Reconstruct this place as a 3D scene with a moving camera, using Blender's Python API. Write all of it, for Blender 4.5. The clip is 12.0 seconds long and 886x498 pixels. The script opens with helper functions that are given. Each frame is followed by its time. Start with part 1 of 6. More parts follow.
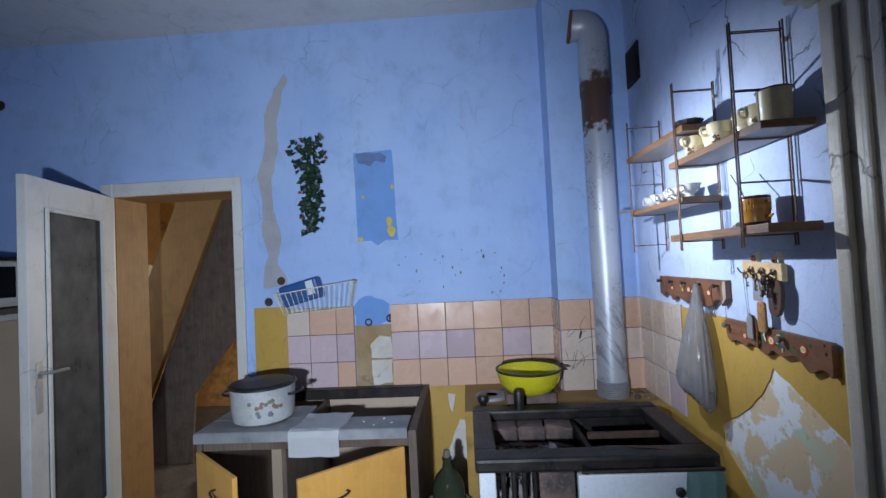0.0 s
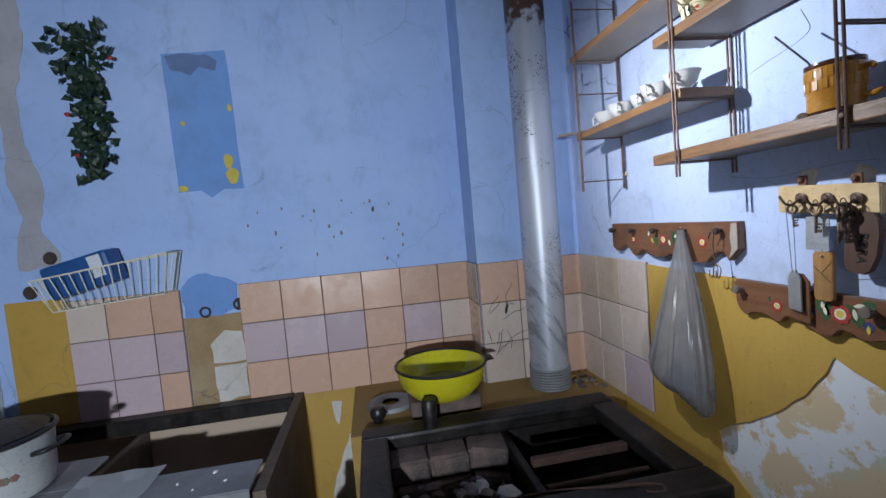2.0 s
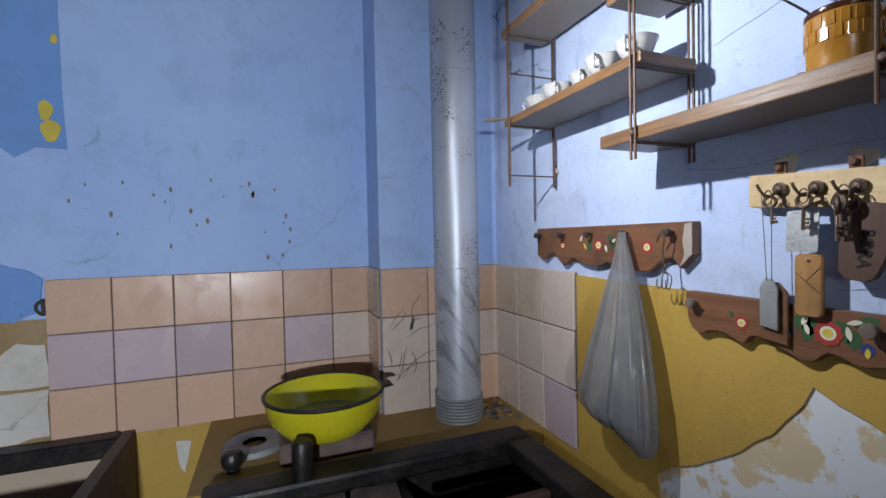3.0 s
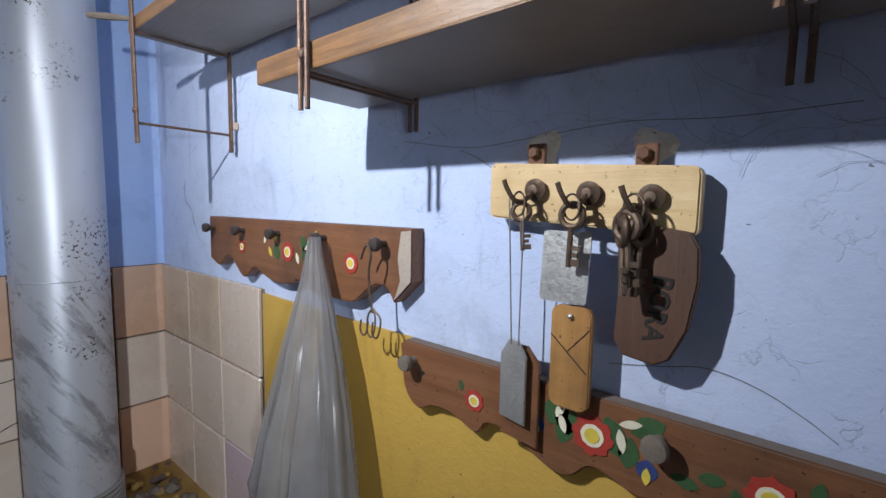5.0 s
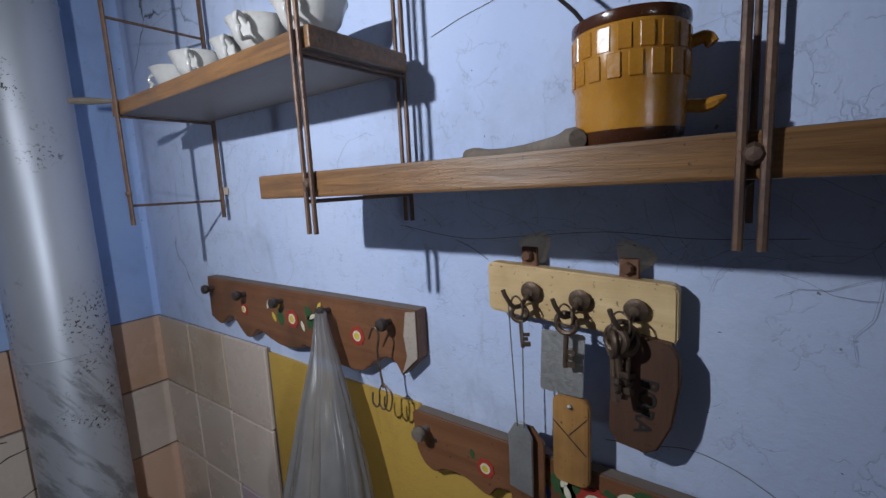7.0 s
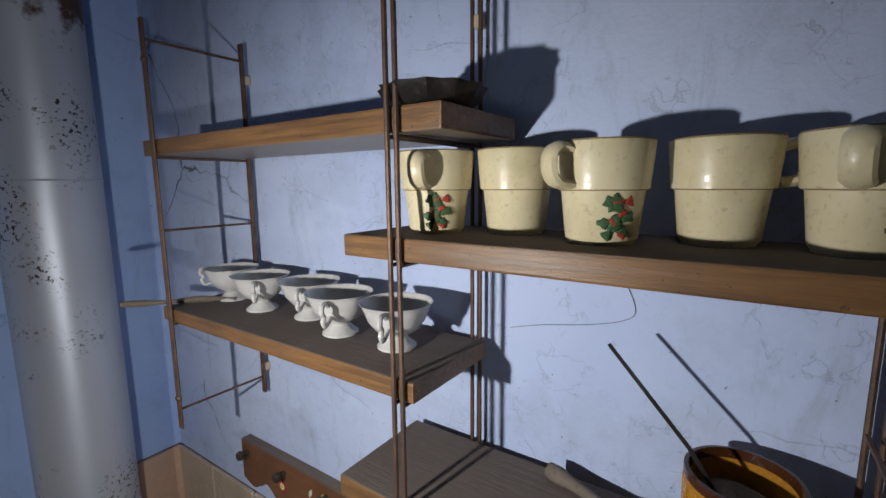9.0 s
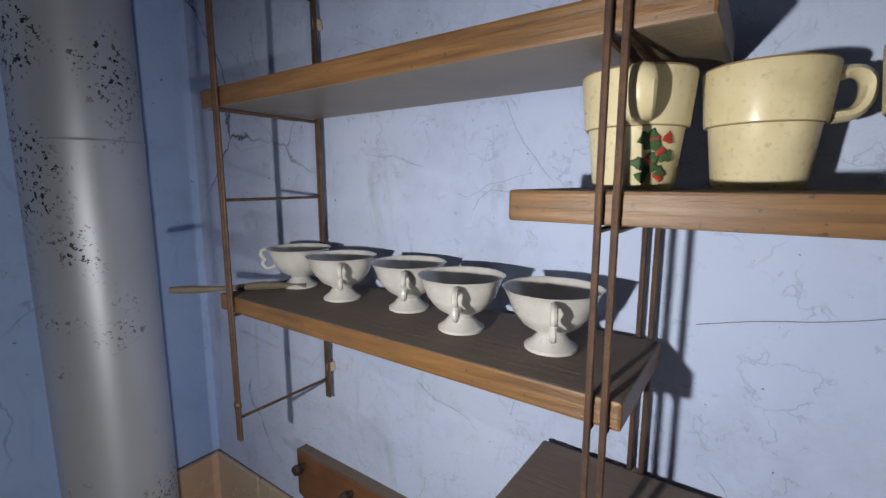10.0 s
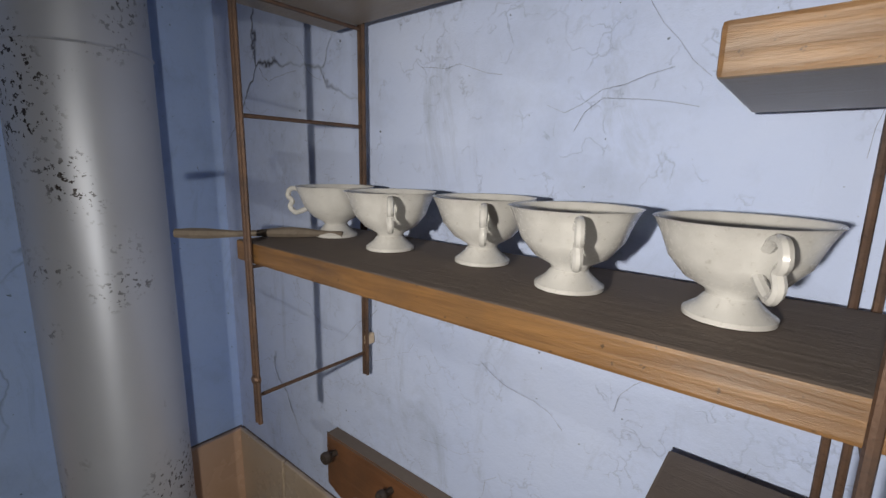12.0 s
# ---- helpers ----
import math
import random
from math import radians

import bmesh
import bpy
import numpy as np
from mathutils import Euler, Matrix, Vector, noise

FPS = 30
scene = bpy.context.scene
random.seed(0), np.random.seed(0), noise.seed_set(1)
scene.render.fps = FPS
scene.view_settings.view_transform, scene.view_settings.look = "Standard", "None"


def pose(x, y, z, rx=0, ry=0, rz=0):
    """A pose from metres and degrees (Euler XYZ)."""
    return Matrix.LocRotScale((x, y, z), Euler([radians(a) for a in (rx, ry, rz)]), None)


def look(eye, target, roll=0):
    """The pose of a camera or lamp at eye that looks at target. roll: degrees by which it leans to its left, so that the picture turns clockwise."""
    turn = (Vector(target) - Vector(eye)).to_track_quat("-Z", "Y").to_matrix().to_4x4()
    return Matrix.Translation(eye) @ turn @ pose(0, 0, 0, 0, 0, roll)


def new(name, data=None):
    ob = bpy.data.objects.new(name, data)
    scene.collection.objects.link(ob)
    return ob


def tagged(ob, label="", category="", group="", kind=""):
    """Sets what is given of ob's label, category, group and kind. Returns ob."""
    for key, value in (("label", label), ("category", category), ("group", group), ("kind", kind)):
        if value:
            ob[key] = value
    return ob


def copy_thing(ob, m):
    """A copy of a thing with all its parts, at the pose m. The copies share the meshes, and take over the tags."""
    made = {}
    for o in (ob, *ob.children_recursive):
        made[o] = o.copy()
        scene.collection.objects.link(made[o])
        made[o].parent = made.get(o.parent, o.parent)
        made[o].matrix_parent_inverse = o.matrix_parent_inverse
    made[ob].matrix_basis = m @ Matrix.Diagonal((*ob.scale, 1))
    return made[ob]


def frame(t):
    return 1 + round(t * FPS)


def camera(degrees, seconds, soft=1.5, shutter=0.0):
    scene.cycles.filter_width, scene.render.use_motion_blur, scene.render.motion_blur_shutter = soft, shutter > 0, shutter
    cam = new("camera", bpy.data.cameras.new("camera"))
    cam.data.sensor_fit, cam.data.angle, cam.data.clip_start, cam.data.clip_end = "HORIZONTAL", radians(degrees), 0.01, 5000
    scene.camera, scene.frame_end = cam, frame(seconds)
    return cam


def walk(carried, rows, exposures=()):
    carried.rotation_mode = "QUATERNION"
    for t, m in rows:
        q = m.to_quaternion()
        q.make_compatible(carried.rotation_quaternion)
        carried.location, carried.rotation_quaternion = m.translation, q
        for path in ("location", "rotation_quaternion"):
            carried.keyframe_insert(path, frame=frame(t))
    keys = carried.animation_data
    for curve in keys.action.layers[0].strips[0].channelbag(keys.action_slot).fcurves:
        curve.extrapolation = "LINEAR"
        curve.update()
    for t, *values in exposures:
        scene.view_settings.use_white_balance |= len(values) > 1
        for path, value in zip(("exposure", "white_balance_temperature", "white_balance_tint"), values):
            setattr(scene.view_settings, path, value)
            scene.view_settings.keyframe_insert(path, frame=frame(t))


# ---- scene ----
cam = camera(90.0, 12.0)
PATH = [
    (0.0, pose(0.338, 0.611, 1.511, 91.81, 2.83, 2.95)),
    (0.5, pose(0.336, 0.577, 1.542, 91.03, 5.75, 8.50)),
    (1.0, pose(0.389, 0.872, 1.522, 83.56, 6.23, -0.82)),
    (1.5, pose(0.424, 1.149, 1.486, 83.72, 2.63, -7.62)),
    (2.0, pose(0.412, 1.284, 1.461, 86.54, 5.00, -9.56)),
    (2.5, pose(0.454, 1.391, 1.372, 88.87, 3.44, -11.77)),
    (4.5, pose(0.657, 1.882, 1.464, 83.71, -1.92, -54.25)),
    (5.0, pose(0.832, 1.782, 1.433, 84.47, -1.02, -50.79)),
    (5.5, pose(0.904, 1.724, 1.404, 84.45, -0.62, -48.84)),
    (6.0, pose(0.882, 1.726, 1.443, 84.13, -0.08, -50.45)),
    (6.5, pose(0.843, 1.768, 1.498, 81.54, 1.85, -52.19)),
    (7.0, pose(0.803, 1.784, 1.550, 81.79, 2.90, -53.79)),
    (7.5, pose(0.779, 1.813, 1.686, 78.75, 5.35, -55.49)),
    (9.5, pose(0.778, 1.948, 1.862, 82.22, -0.48, -55.50)),
    (10.0, pose(0.796, 2.046, 1.820, 81.38, -0.00, -54.53)),
    (10.5, pose(0.836, 2.078, 1.783, 80.19, -0.51, -52.86)),
    (11.0, pose(0.846, 2.092, 1.769, 79.62, -1.39, -52.67)),
    (11.5, pose(0.853, 2.122, 1.762, 79.31, -1.33, -52.26)),
    (12.0, pose(0.864, 2.148, 1.763, 79.10, -1.06, -50.60)),
]
EXPOSURES = ((0.0, 0.05, 5700, 10), (0.5, 0.05, 5800, 10), (1.0, 0.15, 6100, 10), (1.5, 0.0, 6000, 10), (2.0, -0.25, 6000, 10), (2.5, -0.3, 6100, 10), (4.5, -0.2, 6400, 10), (5.5, -0.05, 6300, 10),
             (6.0, -0.4, 6200, 10), (6.5, -1.05, 6200, 10), (7.0, -1.0, 6200, 10), (7.5, -1.15, 6400, 10), (9.5, -1.15, 7000, 10), (10.5, -1.2, 7400, 10), (12.0, -1.2, 7600, 10))
walk(cam, PATH, EXPOSURES)

# ---- world and light ----
world = bpy.data.worlds.new("world")
scene.world = world
world.use_nodes = True
wnt = world.node_tree
sky = wnt.nodes.new("ShaderNodeTexSky")
sky.sky_type, sky.sun_disc = "NISHITA", False
sky.sun_elevation, sky.sun_rotation = radians(30), radians(200)
wnt.links.new(sky.outputs[0], wnt.nodes["Background"].inputs[0])
wnt.nodes["Background"].inputs[1].default_value = 0.08


def spot(name, eye, target, watts, degrees, blend, radius, color):
    lamp = bpy.data.lights.new(name, "SPOT")
    lamp.energy, lamp.spot_size, lamp.spot_blend = watts, radians(degrees), blend
    lamp.shadow_soft_size, lamp.color = radius, color
    ob = new(name, lamp)
    ob.matrix_world = look(eye, target)
    return ob


# the walker's torch, first at the back of the kitchen, then raised beside the shelves
spot("torch_light", (0.08, 0.40, 1.38), (-0.36, 3.0, 1.36), 172, 102, 1.0, 0.03, (0.88, 0.94, 1.0))
spot("torch_light", (0.60, 2.18, 1.775), (1.20, 2.19, 1.60), 30, 124, 1.0, 0.008, (0.96, 0.98, 1.0))
# area lamps standing in for daylight in the hall behind the doorway
hall_day = bpy.data.lights.new("hall_daylight_standin", "AREA")
hall_day.shape, hall_day.size, hall_day.size_y, hall_day.energy, hall_day.color = "RECTANGLE", 0.7, 0.9, 24, (1.0, 0.86, 0.66)
new("hall_daylight_standin", hall_day).matrix_world = look((-0.25, 4.85, 1.5), (-2.2, 4.5, 1.0))
# added fill lamp to brighten the stair board's near face, no window here
hall_side_fill = bpy.data.lights.new("hall_daylight_standin", "AREA")
hall_side_fill.shape, hall_side_fill.size, hall_side_fill.size_y, hall_side_fill.energy, hall_side_fill.color = "RECTANGLE", 0.6, 0.9, 7, (1.0, 0.84, 0.62)
new("hall_daylight_standin", hall_side_fill).matrix_world = look((-3.15, 3.75, 1.55), (-1.9, 4.1, 1.1))


# ---- materials ----
def mat(name, rough=0.6, metal=0.0):
    m = bpy.data.materials.new(name)
    m.use_nodes = True
    b = m.node_tree.nodes["Principled BSDF"]
    b.inputs["Roughness"].default_value, b.inputs["Metallic"].default_value = rough, metal
    return m, m.node_tree, b


def node(nt, kind, **kw):
    n = nt.nodes.new(kind)
    for key, value in kw.items():
        n.inputs[key.replace("_", " ")].default_value = value
    return n


def coords(nt, stretch=(1, 1, 1), own=False):
    tc = nt.nodes.new("ShaderNodeTexCoord")
    mp = nt.nodes.new("ShaderNodeMapping")
    mp.inputs["Scale"].default_value = stretch
    if own:
        geo = nt.nodes.new("ShaderNodeObjectInfo")
        mul = nt.nodes.new("ShaderNodeVectorMath")
        mul.operation = "SCALE"
        mul.inputs["Scale"].default_value = 17.0
        comb = nt.nodes.new("ShaderNodeCombineXYZ")
        for i in range(3):
            nt.links.new(geo.outputs["Random"], comb.inputs[i])
        nt.links.new(comb.outputs[0], mul.inputs[0])
        nt.links.new(mul.outputs[0], mp.inputs["Location"])
    nt.links.new(tc.outputs["Object"], mp.inputs["Vector"])
    return mp.outputs[0]


def noise_tex(nt, vec, scale, detail=5.0, rough=0.6, distort=0.0):
    n = node(nt, "ShaderNodeTexNoise", Scale=scale, Detail=detail, Roughness=rough, Distortion=distort)
    nt.links.new(vec, n.inputs["Vector"])
    return n.outputs["Fac"]


def ramp(nt, fac, stops):
    r = nt.nodes.new("ShaderNodeValToRGB")
    el = r.color_ramp.elements
    while len(el) > len(stops):
        el.remove(el[-1])
    while len(el) < len(stops):
        el.new(0.5)
    for e, (p, c) in zip(el, stops):
        e.position = p
        e.color = (c, c, c, 1) if isinstance(c, (int, float)) else (*c, 1)
    nt.links.new(fac, r.inputs[0])
    return r.outputs[0]


def mix(nt, fac, a, b, how="MIX"):
    m = nt.nodes.new("ShaderNodeMixRGB")
    m.blend_type = how
    for sock, v in zip(m.inputs, (fac, a, b)):
        if isinstance(v, bpy.types.NodeSocket):
            nt.links.new(v, sock)
        elif isinstance(v, (int, float)):
            sock.default_value = v if sock.type == "VALUE" else (v, v, v, 1)
        else:
            sock.default_value = (*v, 1)
    return m.outputs[0]


def bump(nt, b, height, strength=0.3, distance=0.004):
    n = node(nt, "ShaderNodeBump", Strength=strength, Distance=distance)
    nt.links.new(height, n.inputs["Height"])
    nt.links.new(n.outputs[0], b.inputs["Normal"])


def math_node(nt, op, a, b=0.0):
    n = nt.nodes.new("ShaderNodeMath")
    n.operation = op
    for i, v in enumerate((a, b)):
        if isinstance(v, bpy.types.NodeSocket):
            nt.links.new(v, n.inputs[i])
        else:
            n.inputs[i].default_value = v
    return n.outputs[0]


def crack_mask(nt, vec, scale, width, cover, warp=0.25):
    """Thin wandering lines, broken up by a slow noise."""
    wob = node(nt, "ShaderNodeTexNoise", Scale=scale * 1.7, Detail=6.0)
    nt.links.new(vec, wob.inputs["Vector"])
    sc = nt.nodes.new("ShaderNodeVectorMath")
    sc.operation = "SCALE"
    sc.inputs["Scale"].default_value = warp
    nt.links.new(wob.outputs["Color"], sc.inputs[0])
    add = nt.nodes.new("ShaderNodeVectorMath")
    nt.links.new(vec, add.inputs[0])
    nt.links.new(sc.outputs[0], add.inputs[1])
    vo = nt.nodes.new("ShaderNodeTexVoronoi")
    vo.feature = "DISTANCE_TO_EDGE"
    vo.inputs["Scale"].default_value = scale
    nt.links.new(add.outputs[0], vo.inputs["Vector"])
    line = ramp(nt, vo.outputs["Distance"], ((0.0, 1.0), (width, 0.0)))
    gate = ramp(nt, noise_tex(nt, vec, scale * 0.9, 3.0), ((cover, 0.0), (cover + 0.08, 1.0)))
    return math_node(nt, "MULTIPLY", line, gate)


def plaster(name, base, pale, dirt, rough=0.85, cracks=0.6, shine=0.3):
    m, nt, b = mat(name, rough)
    v = coords(nt)
    slow = noise_tex(nt, v, 1.6, 6.0, 0.62)
    mid = noise_tex(nt, v, 7.0, 8.0, 0.7)
    fine = noise_tex(nt, v, 90.0, 4.0, 0.7)
    c = mix(nt, ramp(nt, slow, ((0.35, 0.0), (0.68, 1.0))), base, pale)
    c = mix(nt, ramp(nt, mid, ((0.50, 0.0), (0.76, 0.45))), c, dirt)
    c = mix(nt, ramp(nt, fine, ((0.70, 0.0), (0.80, 0.35))), c, dirt)
    smear = noise_tex(nt, coords(nt, (1, 1, 0.35)), 13.0, 9.0, 0.78, 0.8)
    c = mix(nt, ramp(nt, smear, ((0.56, 0.0), (0.74, 0.55))), c, dirt)
    spots = ramp(nt, noise_tex(nt, v, 140.0, 2.0, 0.5), ((0.74, 0.0), (0.76, 0.8)))
    c = mix(nt, spots, c, tuple(0.35 * k for k in dirt))
    big = crack_mask(nt, v, 2.6, 0.006, 0.50, 0.22)
    small = crack_mask(nt, v, 11.0, 0.020, 0.56, 0.12)
    hair = crack_mask(nt, v, 30.0, 0.035, 0.50, 0.05)
    lines = math_node(nt, "MAXIMUM", big, math_node(nt, "MAXIMUM", math_node(nt, "MULTIPLY", small, 0.12), math_node(nt, "MULTIPLY", hair, 0.22)))
    lines = math_node(nt, "MULTIPLY", lines, cracks)
    c = mix(nt, lines, c, (0.07, 0.07, 0.09))
    nt.links.new(c, b.inputs["Base Color"])
    h = math_node(nt, "SUBTRACT", math_node(nt, "ADD", mid, math_node(nt, "MULTIPLY", fine, 0.3)), math_node(nt, "MULTIPLY", lines, 0.6))
    bump(nt, b, h, 0.45, 0.006)
    b.inputs["Specular IOR Level"].default_value = shine
    return m


def speckled(name, base, other, dirt, rough=0.5, scale=8.0, metal=0.0, own=False, bumpy=0.25, dirt_from=0.55, stretch=(1, 1, 1), spec=0.5):
    m, nt, b = mat(name, rough, metal)
    v = coords(nt, stretch, own)
    slow = noise_tex(nt, v, scale, 6.0, 0.6)
    fine = noise_tex(nt, v, scale * 9, 5.0, 0.7)
    c = mix(nt, ramp(nt, slow, ((0.35, 0.0), (0.65, 1.0))), base, other)
    c = mix(nt, ramp(nt, fine, ((dirt_from, 0.0), (dirt_from + 0.2, 0.7))), c, dirt)
    nt.links.new(c, b.inputs["Base Color"])
    nt.links.new(ramp(nt, fine, ((0.3, max(rough - 0.12, 0.05)), (0.7, min(rough + 0.2, 1.0)))), b.inputs["Roughness"])
    bump(nt, b, fine, bumpy, 0.002)
    b.inputs["Specular IOR Level"].default_value = spec
    return m


def wood(name, light, dark, along, rough=0.55, dust=None, scale=1.0, stain=(0.05, 0.03, 0.02), raw=None):
    """Grain that runs along one axis; dust settles on faces that look up, and raw is the unvarnished underside."""
    m, nt, b = mat(name, rough)
    st = [26 * scale] * 3
    st["xyz".index(along)] = 1.6 * scale
    v = coords(nt, st)
    grain = noise_tex(nt, v, 3.0, 9.0, 0.68, 0.6)
    blot = noise_tex(nt, coords(nt), 9.0, 5.0)
    c = mix(nt, ramp(nt, grain, ((0.30, 0.0), (0.70, 1.0))), dark, light)
    c = mix(nt, ramp(nt, blot, ((0.48, 0.0), (0.72, 0.65))), c, stain)
    dings = ramp(nt, noise_tex(nt, coords(nt), 210.0, 3.0, 0.6), ((0.66, 0.0), (0.70, 0.8)))
    c = mix(nt, dings, c, tuple(0.5 * k for k in stain))
    if dust:
        geo = nt.nodes.new("ShaderNodeNewGeometry")
        sep = nt.nodes.new("ShaderNodeSeparateXYZ")
        nt.links.new(geo.outputs["True Normal"], sep.inputs[0])
        up = ramp(nt, sep.outputs["Z"], ((0.6, 0.0), (0.95, 1.0)))
        dn = noise_tex(nt, coords(nt), 60.0, 6.0, 0.7)
        dcol = mix(nt, dn, tuple(0.78 * k for k in dust), tuple(1.2 * k for k in dust))
        c = mix(nt, math_node(nt, "MULTIPLY", up, 0.95), c, dcol)
        nt.links.new(ramp(nt, up, ((0.0, rough), (1.0, 0.95))), b.inputs["Roughness"])
    if raw:
        down = ramp(nt, math_node(nt, "MULTIPLY", sep.outputs["Z"], -1.0), ((0.6, 0.0), (0.95, 1.0)))
        rcol = mix(nt, ramp(nt, noise_tex(nt, coords(nt), 6.0, 6.0, 0.6), ((0.35, 0.0), (0.7, 1.0))), raw, tuple(0.68 * k for k in raw))
        c = mix(nt, down, c, rcol)
    nt.links.new(c, b.inputs["Base Color"])
    bump(nt, b, grain, 0.6, 0.0015)
    return m


def plain(name, color, rough=0.5, metal=0.0, var=0.2, scale=30.0):
    return speckled(name, color, tuple(min(1, k * (1 + var)) for k in color), tuple(k * (1 - 2 * var) for k in color), rough, scale, metal)


M_BLUE = plaster("blue_plaster", (0.365, 0.505, 0.83), (0.45, 0.585, 0.87), (0.25, 0.33, 0.51), cracks=0.35)
M_BLUE_R = plaster("blue_plaster_cracked", (0.44, 0.53, 0.77), (0.56, 0.63, 0.81), (0.27, 0.31, 0.40), cracks=1.0)
M_MARK = plaster("deep_blue_paint", (0.17, 0.32, 0.66), (0.21, 0.37, 0.72), (0.16, 0.24, 0.40), cracks=0.3)
M_BARE = plaster("bare_plaster", (0.38, 0.38, 0.42), (0.48, 0.47, 0.49), (0.28, 0.25, 0.24), cracks=0.4)
M_YELLOW = plaster("ochre_oil_paint", (0.50, 0.31, 0.055), (0.56, 0.36, 0.08), (0.32, 0.20, 0.06), rough=0.5, cracks=0.35, shine=0.5)
M_CEIL = plaster("ceiling_limewash", (0.62, 0.62, 0.63), (0.70, 0.69, 0.68), (0.40, 0.38, 0.37), cracks=0.5)
M_GROUT = plain("grout", (0.16, 0.12, 0.10), 0.9)
M_CEMENT = plaster("cement_daub", (0.62, 0.58, 0.52), (0.74, 0.71, 0.66), (0.40, 0.30, 0.18), cracks=0.4)


def peel_material():
    m, nt, b = mat("peeled_paint_layers", 0.8)
    v = coords(nt)
    n1 = noise_tex(nt, v, 3.2, 5.0, 0.55, 0.2)
    n2 = noise_tex(nt, v, 6.5, 7.0, 0.62, 0.2)
    c = mix(nt, ramp(nt, n1, ((0.46, 0.0), (0.50, 1.0))), (0.55, 0.60, 0.45), (0.66, 0.52, 0.33))
    c = mix(nt, ramp(nt, n2, ((0.52, 0.0), (0.55, 1.0))), c, (0.74, 0.76, 0.78))
    c = mix(nt, ramp(nt, noise_tex(nt, v, 26.0, 6.0, 0.7), ((0.60, 0.0), (0.64, 0.7))), c, (0.55, 0.37, 0.14))
    nt.links.new(c, b.inputs["Base Color"])
    bump(nt, b, n2, 0.5, 0.004)
    return m


M_PEEL = peel_material()


def tile_material(name, color, stain):
    m, nt, b = mat(name, 0.22)
    v = coords(nt, own=True)
    info = nt.nodes.new("ShaderNodeObjectInfo")
    slow = noise_tex(nt, v, 9.0, 5.0)
    c = mix(nt, info.outputs["Random"], tuple(0.86 * k for k in color), tuple(min(1, 1.1 * k) for k in color))
    c = mix(nt, ramp(nt, slow, ((0.50, 0.0), (0.78, 0.6))), c, stain)
    c = mix(nt, ramp(nt, noise_tex(nt, v, 60.0, 6.0, 0.75), ((0.62, 0.0), (0.76, 0.55))), c, tuple(0.5 * k for k in stain))
    nt.links.new(c, b.inputs["Base Color"])
    nt.links.new(ramp(nt, slow, ((0.4, 0.16), (0.7, 0.45))), b.inputs["Roughness"])
    bump(nt, b, noise_tex(nt, v, 14.0, 2.0), 0.12, 0.002)
    return m


M_TILE = {"p": tile_material("peach_glaze", (0.66, 0.43, 0.31), (0.50, 0.28, 0.15)),
          "l": tile_material("lilac_glaze", (0.60, 0.47, 0.50), (0.52, 0.38, 0.34)),
          "w": tile_material("cream_glaze", (0.66, 0.55, 0.47), (0.50, 0.36, 0.26)),
          "d": tile_material("darker_brown_glaze", (0.50, 0.40, 0.31), (0.34, 0.24, 0.16))}
M_SHELF = wood("oiled_shelf_wood", (0.245, 0.125, 0.046), (0.10, 0.048, 0.020), "y", 0.40, dust=(0.135, 0.108, 0.094), scale=2.2, stain=(0.085, 0.052, 0.032), raw=(0.25, 0.20, 0.155))
M_RACK = wood("varnished_rack_wood", (0.235, 0.105, 0.050), (0.150, 0.062, 0.028), "y", 0.45, dust=(0.16, 0.13, 0.11))
M_PINE = wood("pale_pine", (0.70, 0.53, 0.29), (0.60, 0.42, 0.20), "y", 0.5, stain=(0.35, 0.22, 0.10))
M_TAGWOOD = wood("tag_wood", (0.46, 0.25, 0.08), (0.30, 0.14, 0.04), "z", 0.5)
M_DARKTAG = wood("dark_tag_wood", (0.105, 0.050, 0.031), (0.065, 0.030, 0.018), "z", 0.55)
M_WIRE = speckled("rusty_wire", (0.085, 0.055, 0.045), (0.15, 0.085, 0.055), (0.04, 0.022, 0.016), 0.5, 40, 0.45)
M_IRON = speckled("sooty_iron", (0.014, 0.013, 0.013), (0.045, 0.038, 0.035), (0.10, 0.072, 0.058), 0.42, 12, 0.5, dirt_from=0.57)
M_DARKRUST = speckled("dark_rust", (0.045, 0.024, 0.018), (0.085, 0.045, 0.030), (0.02, 0.013, 0.011), 0.8, 25)
M_RUST = speckled("rust", (0.10, 0.045, 0.025), (0.17, 0.085, 0.05), (0.04, 0.02, 0.015), 0.85, 25)
M_KEY = speckled("old_key_iron", (0.09, 0.062, 0.045), (0.15, 0.10, 0.07), (0.03, 0.02, 0.015), 0.45, 60, 0.55)
M_STEEL = speckled("dull_aluminium", (0.45, 0.46, 0.46), (0.55, 0.56, 0.56), (0.30, 0.29, 0.28), 0.38, 25, 0.75)
M_CUP = speckled("dusty_porcelain", (0.48, 0.47, 0.455), (0.58, 0.57, 0.555), (0.22, 0.20, 0.175), 0.18, 34, dirt_from=0.56, bumpy=0.05)
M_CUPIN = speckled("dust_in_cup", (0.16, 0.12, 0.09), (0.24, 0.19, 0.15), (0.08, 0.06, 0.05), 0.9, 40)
M_MUG = speckled("cream_plastic", (0.58, 0.50, 0.31), (0.70, 0.62, 0.42), (0.26, 0.18, 0.09), 0.32, 16, dirt_from=0.58, bumpy=0.06)
M_HONEY = speckled("honey_glaze", (0.43, 0.205, 0.028), (0.35, 0.150, 0.018), (0.15, 0.055, 0.010), 0.20, 26, dirt_from=0.56, bumpy=0.08)
M_BROWN = speckled("brown_glaze", (0.045, 0.014, 0.006), (0.07, 0.025, 0.010), (0.02, 0.008, 0.005), 0.15, 20, bumpy=0.05)
